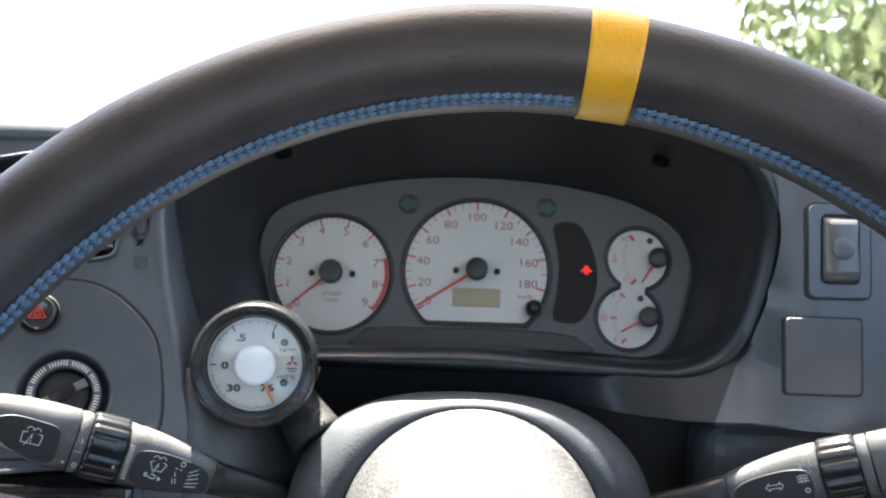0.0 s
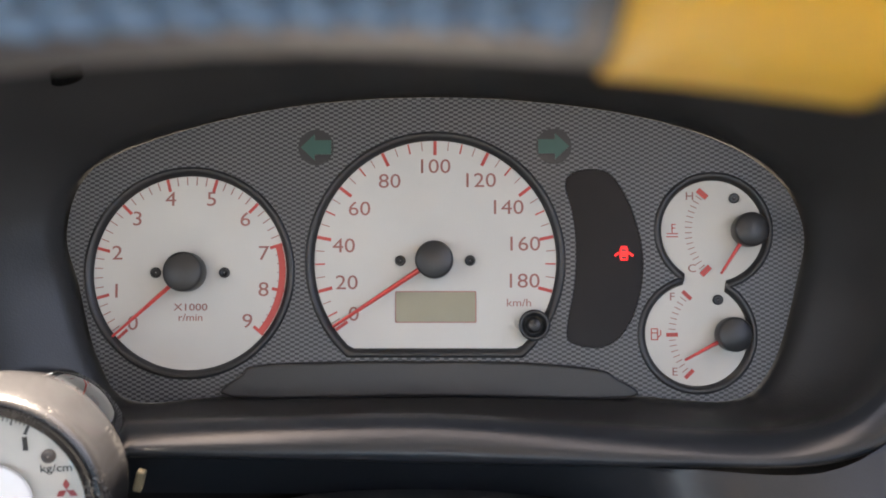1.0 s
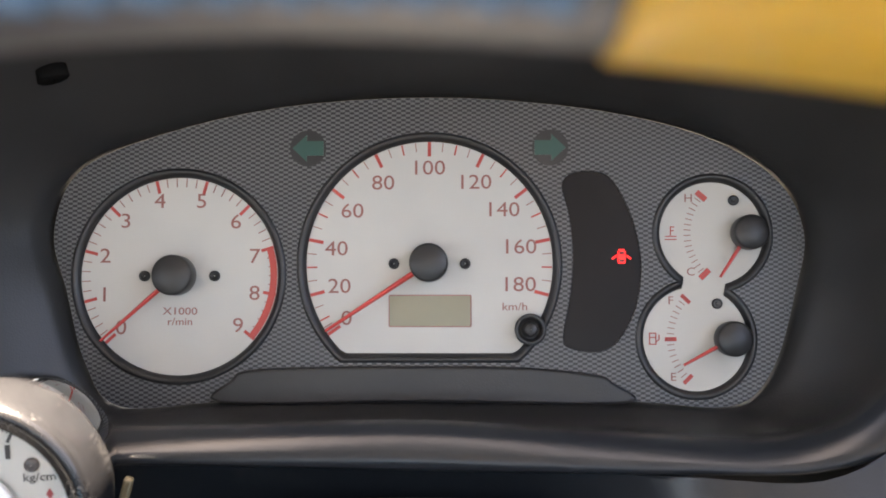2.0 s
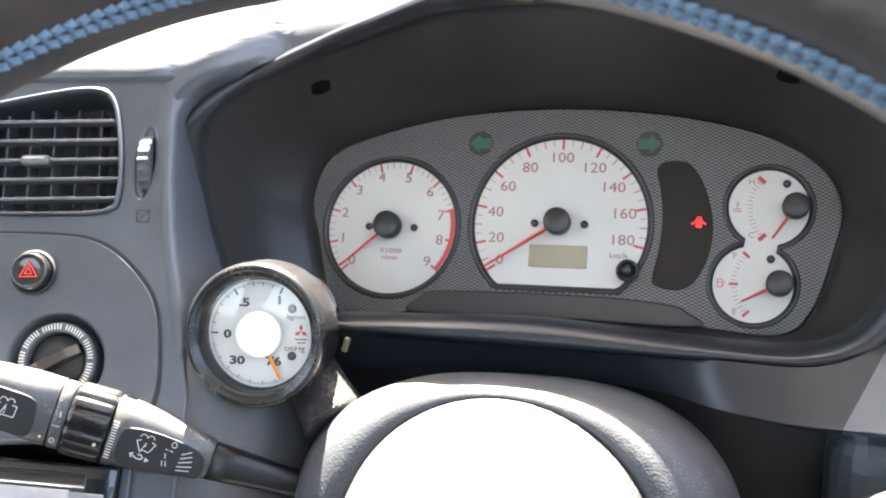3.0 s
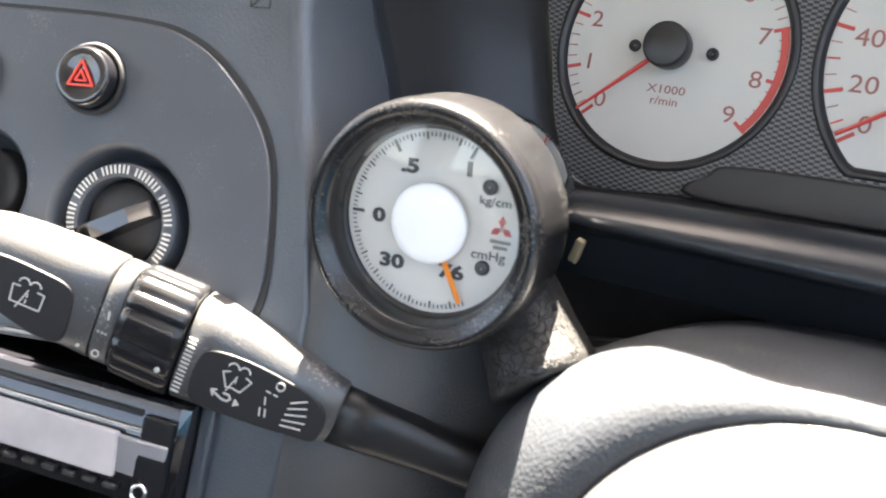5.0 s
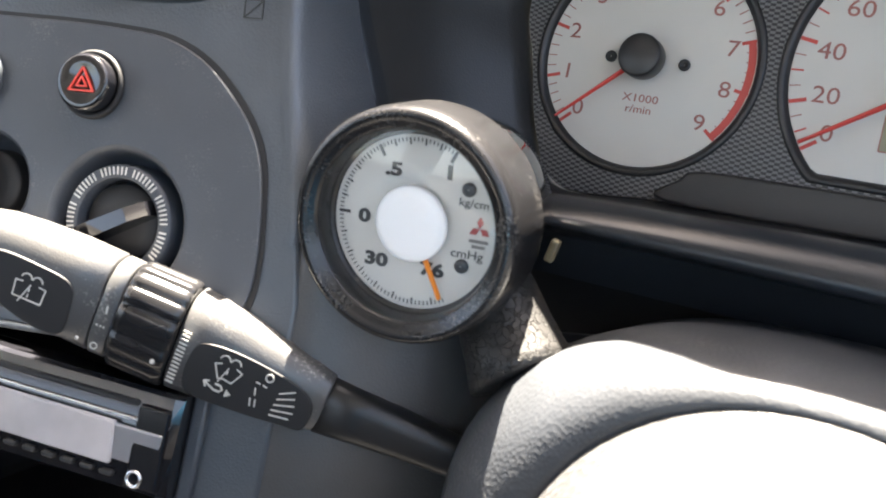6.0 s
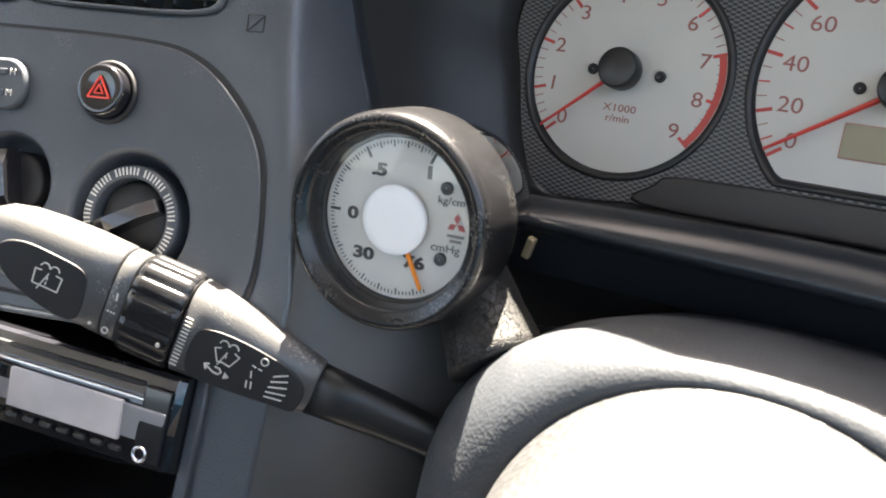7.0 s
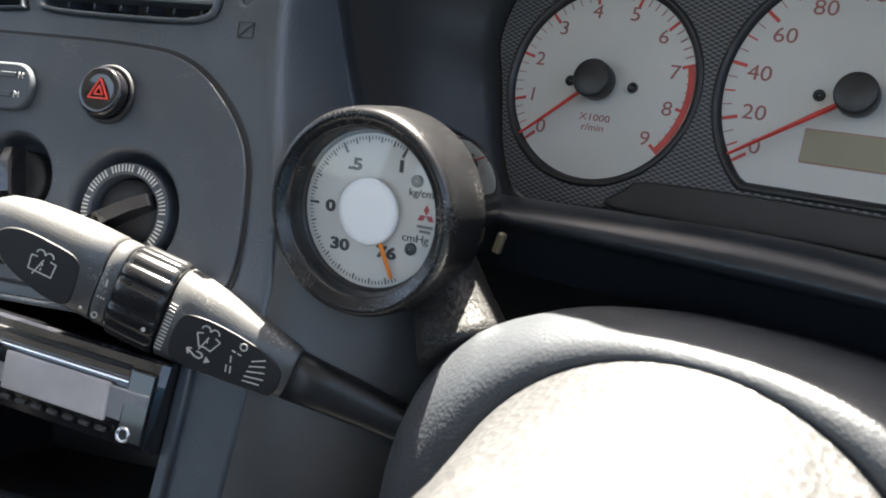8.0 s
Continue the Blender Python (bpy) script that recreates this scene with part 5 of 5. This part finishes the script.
def build_climate_panel():
    c = thing("climate_panel", CONSOLE, "smooth dark grey climate control panel with round knobs", "control panel")
    edge = spline([(-0.700, 0.9020), (-0.450, 0.9022), (-0.300, 0.9017), (-0.2500, 0.9003), (-0.2290, 0.8965), (-0.2120, 0.8860), (-0.1965, 0.8680), (-0.1900, 0.8450), (-0.1890, 0.8200), (-0.2000, 0.8085), (-0.240, 0.8068), (-0.300, 0.8078), (-0.400, 0.8110), (-0.700, 0.8180)], 6)
    bowls = BOWLS
    loc = [cp(x, z) for x, z in edge]
    cx, cy = cp(-0.30, 0.855)
    slot = [cp(x, z) for x, z in SLIDER]
    holes = [circle(*cp(x, z), r, 40) for x, z, r in bowls] + [slot]
    part("groove", plate([[(x + (0.0016 if x > cx else 0), y + (0.0014 if y > cy else -0.0014)) for x, y in loc]] + holes, -0.001, 0.0007), M_DARK, c)
    part("panel", plate([loc] + holes, 0.0002, 0.0016, 0.0006), M_FASCIA, c)
    # dished bowls with turning knobs
    for (x, z, r), knob_r, angle in zip(bowls, (0.0175, 0.0125, 0.0165), (38, 100, 27)):
        u, v = cp(x, z)
        dish = part("bowl", spin([(r + 0.0004, 0.0016), (r * 0.97, 0.0010), (r * 0.93, -0.0010), (r * 0.88, -0.0070), (r * 0.80, -0.0120), (0.0003, -0.0125)], 48), M_FASCIA, c, at=pose(u, v, 0))
        if r > 0.02:
            knob_r = r * 0.55
            part("scale_ring", spin([(r * 0.78, -0.012), (r * 0.77, -0.0010), (r * 0.75, 0.0004), (r * 0.60, 0.0010), (r * 0.58, 0.0002), (r * 0.57, -0.010)], 56), M_FASCIA, dish, "grey scale ring")
        k = part("knob", spin([(knob_r * 0.98, -0.0080), (knob_r * 0.97, -0.0015), (knob_r * 0.90, 0.0), (knob_r * 0.55, 0.0), (0.0003, 0.0)], 44), M_DARK, c, "round black knob", at=pose(u, v, -0.0025))
        rings = []
        for s, h, wd in ((-1.0, 0.0005, 0.30), (-0.96, 0.0070, 0.26), (-0.5, 0.0095, 0.22), (0.5, 0.0095, 0.20), (0.96, 0.0068, 0.20), (1.0, 0.0005, 0.20)):
            rings.append([(knob_r * s, -knob_r * wd, 0.0), (knob_r * s, -knob_r * wd * 0.85, h), (knob_r * s, knob_r * wd * 0.85, h), (knob_r * s, knob_r * wd, 0.0)])
        part("grip", loft(rings, cap_start=True, cap_end=True, flat=True), M_GLOSS, k, "raised grip bar", at=pose(0, 0, 0, 0, 0, angle))
        if r > 0.02:
            part("scale_print", strokes(radial(0, 0, r * 0.63, r * 0.73, [a for a in range(-50, 231, 5) if a % 40 > 4]), 0.0006, 0.0010), M_WHITEINK, dish)["kind"] = "stuff"
    u0, v0 = cp(-0.3340, 0.8135)
    u1, v1 = cp(-0.2640, 0.8240)
    part("slot_back", plate([round_rect(u0 - 0.001, v0 - 0.001, u1 + 0.001, v1 + 0.001, 0.004)], -0.012, -0.010), M_DARK, c)
    part("slider", bevelled_box((0.0085, 0.0095, 0.012), 0.002, 2), M_BLACK, c, "slider in its slot", at=pose(*cp(-0.3230, 0.8188), 0.0, 0, 0, 0))
    part("slot_rail", bevelled_box((0.055, 0.0012, 0.002), 0.0004, 1), M_SLAT, c, at=pose(*cp(-0.293, 0.8186), -0.005))
    # display in its pill-shaped pod
    u0, v0 = cp(-0.3735, 0.8715)
    u1, v1 = cp(-0.2925, 0.8900)
    w0, q0 = cp(-0.3400, 0.8712)
    w1, q1 = cp(-0.3145, 0.8905)
    pod = part("display_pod", plate([round_rect(u0, v0, u1, v1, 0.0085), round_rect(w0 - 0.0140, v0 + 0.0024, w1, v1 - 0.0022, 0.0045)], 0.0012, 0.0050, 0.0012), M_POD, c, "grey pill-shaped display pod")
    part("scoop", loft([[(w0 - 0.0150, v, 0.0046), (w0 - 0.0100, v, 0.0034), (w0 - 0.0050, v, 0.0020), (w0, v, 0.0014)] for v in (v0 + 0.0015, (v0 + v1) / 2, v1 - 0.0015)], close_ring=False), M_FASCIA, pod, "hollowed side of the display")
    part("display", plate([round_rect(w0 - 0.001, v0 + 0.0015, w1 + 0.001, v1 - 0.0015, 0.002)], 0.0020, 0.0030), M_BLUELCD, pod, "blank blue-grey display")
    for x, z in ((-0.3585, 0.8805), (-0.3035, 0.8850), (-0.3035, 0.8775)):
        part("button", bevelled_box((0.0075, 0.0024, 0.0010), 0.0004, 2), M_POD, pod, at=pose(*cp(x, z), 0.0052))
        part("icon", strokes([(cp(x, z)[0] + 0.0055, cp(x, z)[1], cp(x, z)[0] + 0.0080, cp(x, z)[1])], 0.0012, 0.0051), M_BLACKINK, pod)
    for text, x, z in (("SET", -0.3590, 0.8845), ("H", -0.2975, 0.8850), ("M", -0.2975, 0.8775)):
        u, v = cp(x, z)
        characters(text, 0.0026, u, v, 0.0052, M_WHITEINK, pod, "letter", wide=1.1)
    # two push buttons
    for x, z, snow in ((-0.3315, 0.8553, False), (-0.3255, 0.8386, True)):
        u, v = cp(x, z)
        rim = part("button_frame", bevelled_box((0.0200, 0.0147, 0.0030), 0.0014, 2), M_DARK, c, at=pose(u, v, 0.0008))
        bt = part("button", bevelled_box((0.0175, 0.0122, 0.0050), 0.0024, 3), M_COLLAR, c, "black push button", at=pose(u, v, 0.0026))
        if snow:
            part("snow_icon", strokes([(*pol(0.0015, 0, 0.0026, a), *pol(0.0015, 0, 0.0026, a + 180)) for a in (30, 90, 150)], 0.0007, 0.0026), M_WHITEINK, bt)
        else:
            part("heater_icon", strokes([(-0.002, -0.0024, 0.005, -0.0024), (-0.0025, 0.0024, 0.0055, 0.0024), (-0.0025, 0.0024, -0.002, -0.0024), (0.0055, 0.0024, 0.005, -0.0024)] + [(-0.0005 + 0.0016 * k, -0.0018, -0.0005 + 0.0016 * k, 0.0016) for k in range(4)], 0.0005, 0.0026), M_WHITEINK, bt)
        part("lamp", bevelled_box((0.0010, 0.0022, 0.0006), 0.0002, 1), M_DARK, bt, at=pose(-0.006, 0, 0.0026))
    return c


def build_hazard_switch():
    u, v = cp(-0.2575, 0.8815)
    h = thing("hazard_switch", CONSOLE @ pose(u, v, 0.002), "round black hazard switch with a red triangle", "switch")
    part("collar", spin([(0.0118, 0.0), (0.0118, 0.0012), (0.0108, 0.0020), (0.0100, 0.0012), (0.0098, -0.002)], 48), M_DARK, h)
    part("button", spin([(0.0098, 0.0), (0.0099, 0.0050), (0.0095, 0.0066), (0.0084, 0.0074), (0.0060, 0.0066), (0.0003, 0.0060)], 48), M_GLOSS, h, "glossy black push button")
    tri = [pol(0, -0.0004, 0.0052, a) for a in (90, 210, 330)]
    tri2 = [pol(0, -0.0004, 0.0022, a) for a in (90, 210, 330)]
    lines = lambda q: [(*q[i], *q[(i + 1) % 3]) for i in range(3)]
    part("triangle", strokes(lines(tri) + lines(tri2), 0.0006, 0.0068, 0.0008), material("hazard_red", (0.75, 0.06, 0.04), 0.4, spread=0.1), h, "red warning triangle")
    return h


def build_radio():
    u0, v0 = cp(-0.3270, 0.7615)
    u1, v1 = cp(-0.2010, 0.7945)
    w, hgt = u1 - u0, v1 - v0
    r = thing("car_radio", CONSOLE @ pose((u0 + u1) / 2, (v0 + v1) / 2, 0, 0, 0, -5.5), "glossy black and chrome car radio with a pale display", "car radio")
    part("chassis", bevelled_box((w * 0.97, hgt * 0.94, 0.060), 0.002, 2, (0, 0, -0.030)), M_BLACK, r)
    prof = [(-hgt / 2, 0.006), (-hgt / 2 + 0.001, 0.010), (-0.003, 0.0118), (0.0085, 0.0110), (hgt / 2 - 0.0012, 0.0100), (hgt / 2, 0.0085), (hgt / 2, -0.004), (-hgt / 2, -0.004)]
    rings = [[(x, y, z * k) for y, z in prof] for x, k in ((-w / 2, 0.85), (-w / 2 + 0.003, 1.0), (w / 2 - 0.003, 1.0), (w / 2, 0.85))]
    part("faceplate", loft(rings, cap_start=True, cap_end=True, flat=True), M_GLOSS, r, "curved glossy black faceplate")
    part("disc_slot", bevelled_box((w * 0.72, 0.0022, 0.004), 0.0006, 1), M_DARK, r, at=pose(0.004, 0.0122, 0.0094, -4, 0, 0))
    part("chrome_strip", bevelled_box((w * 0.97, 0.0016, 0.0020), 0.0006, 2), M_CHROME, r, at=pose(0, 0.0072, 0.0112, 0, 0, 0))
    part("silver_band", bevelled_box((w * 0.95, 0.0125, 0.0016), 0.0006, 2), M_SILVER, r, at=pose(0, -0.0015, 0.0119, 8, 0, 0))
    part("display", bevelled_box((w * 0.36, 0.0150, 0.0022), 0.0008, 2), material("radio_display", (0.50, 0.47, 0.47), 0.22, spread=0.1, spread_scale=70), r, "pale blank display", at=pose(0.0225, -0.0020, 0.0124, 5, 0, 0))
    part("badge", bevelled_box((0.0120, 0.0060, 0.0018), 0.0005, 1), M_GLOSS, r, at=pose(-0.0065, 0.0028, 0.0125, 8, 0, 0))
    k = part("knob", spin([(0.0110, 0.010), (0.0112, 0.022), (0.0104, 0.0245), (0.0092, 0.0245), (0.0085, 0.0225), (0.0003, 0.0215)], 56), M_GLOSS, r, "rotary volume knob", at=pose(-0.0235, -0.0035, 0))
    part("ring", spin([(0.0113, 0.0200), (0.0114, 0.0232), (0.0104, 0.0252), (0.0092, 0.0252), (0.0088, 0.0236)], 56), M_CHROME, k, "chrome ring")
    for i in range(8):
        part("button", bevelled_box((0.0050, 0.0020, 0.003), 0.0006, 1), M_BLACK, r, at=pose(-0.0060 + i * 0.0074, -0.0125, 0.0112, 0, 0, 0))
    j = part("jack", spin([(0.0030, 0.010), (0.0031, 0.0132), (0.0024, 0.0138), (0.0018, 0.0130), (0.0016, 0.0105), (0.0002, 0.0105)], 28), M_CHROME, r, "round jack socket", at=pose(w / 2 - 0.0105, -0.0118, 0))
    part("end_panel", bevelled_box((0.0115, hgt * 0.78, 0.0022), 0.0008, 2), M_GLOSS, r, at=pose(w / 2 - 0.0080, -0.001, 0.0118))
    part("source_button", spin([(0.0034, 0.011), (0.0035, 0.0134), (0.0028, 0.0140), (0.0003, 0.0136)], 24), M_SILVER, r, at=pose(-0.0450, 0.0010, 0))
    return r


# ---- switch panel beside the door ----
def build_right_panel():
    s = thing("fog_lamp_switch", RIGHT, "grey rocker switch for the fog lamps in a square frame", "switch")
    u0, v0 = rp(0.1855, 0.9035)
    u1, v1 = rp(0.2205, 0.9560)
    a0, b0 = rp(0.1935, 0.9125)
    a1, b1 = rp(0.2130, 0.9490)
    part("frame", plate([round_rect(u0, v0, u1, v1, 0.004), round_rect(a0 - 0.001, b0 - 0.001, a1 + 0.001, b1 + 0.001, 0.003)], -0.001, 0.0042, 0.0008), M_DASH, s)
    part("groove", plate([round_rect(u0 - 0.0012, v0 - 0.0012, u1 + 0.0012, v1 + 0.0012, 0.005)], -0.001, 0.0026), M_DARK, s)
    w, h = a1 - a0, b1 - b0
    rings = []
    for y, z in ((-h / 2, 0.002), (-h / 2 + 0.002, 0.0095), (-h * 0.33, 0.0100), (0, 0.0072), (h * 0.33, 0.0082), (h / 2 - 0.002, 0.0080), (h / 2, 0.002)):
        rings.append([(-w / 2, y, 0.0), (-w / 2, y, z * 0.75), (-w / 2 + 0.002, y, z), (w / 2 - 0.002, y, z), (w / 2, y, z * 0.75), (w / 2, y, 0.0)])
    k = part("rocker", loft(rings, close_ring=False), material("rocker_plastic", (0.09, 0.09, 0.094), 0.22, spread=0.08), s, "glossy grey rocker", at=pose((a0 + a1) / 2, (b0 + b1) / 2, 0))
    part("disc", spin([(0.0062, 0.0072), (0.0063, 0.0088), (0.0055, 0.0093), (0.0003, 0.0093)], 36), M_SLAT, k)
    part("fog_icon", strokes([(-0.0035, 0.0018 - 0.0015 * i, -0.0008, 0.0022 - 0.0015 * i) for i in range(3)] + [(0.0003, -0.0018, 0.0003, 0.0022), (0.0003, 0.0022, 0.0026, 0.0014), (0.0003, -0.0018, 0.0026, -0.0010), (0.0026, 0.0014, 0.0026, -0.0010)], 0.0005, 0.0095), M_BLACKINK, k)
    b = thing("blanking_plate", RIGHT, "square grey grained blanking plate let into the dashboard", "blanking plate")
    u0, v0 = rp(0.1725, 0.8500)
    u1, v1 = rp(0.2155, 0.8920)
    part("gap", plate([round_rect(u0 - 0.0011, v0 - 0.0011, u1 + 0.0011, v1 + 0.0011, 0.003)], -0.001, 0.0024), M_DARK, b)
    part("plate", plate([round_rect(u0, v0, u1, v1, 0.0025)], 0.0, 0.0034, 0.0007), material("plate_plastic", (0.075, 0.075, 0.078), 0.45, grain=0.25, grain_scale=700, spread=0.12), b)


# ---- put it together ----
build_outside()
build_cabin()
build_dashboard()
build_cluster()
build_shroud()
build_boost_gauge()
build_stalk("wiper_stalk", False, "dusty black wiper stalk with printed white symbols")
build_stalk("light_stalk", True, "dusty black lamp and turn signal stalk with white symbols")
build_wheel()
build_climate_panel()
build_hazard_switch()
build_radio()
build_vent(VENT_R, -0.2671, "wide dark grey slatted air vent with a ridged tab")
build_vent(VENT_L, -0.3430, "dark grey slatted air vent with a slanting end")
build_vent_wheel()
build_right_panel()
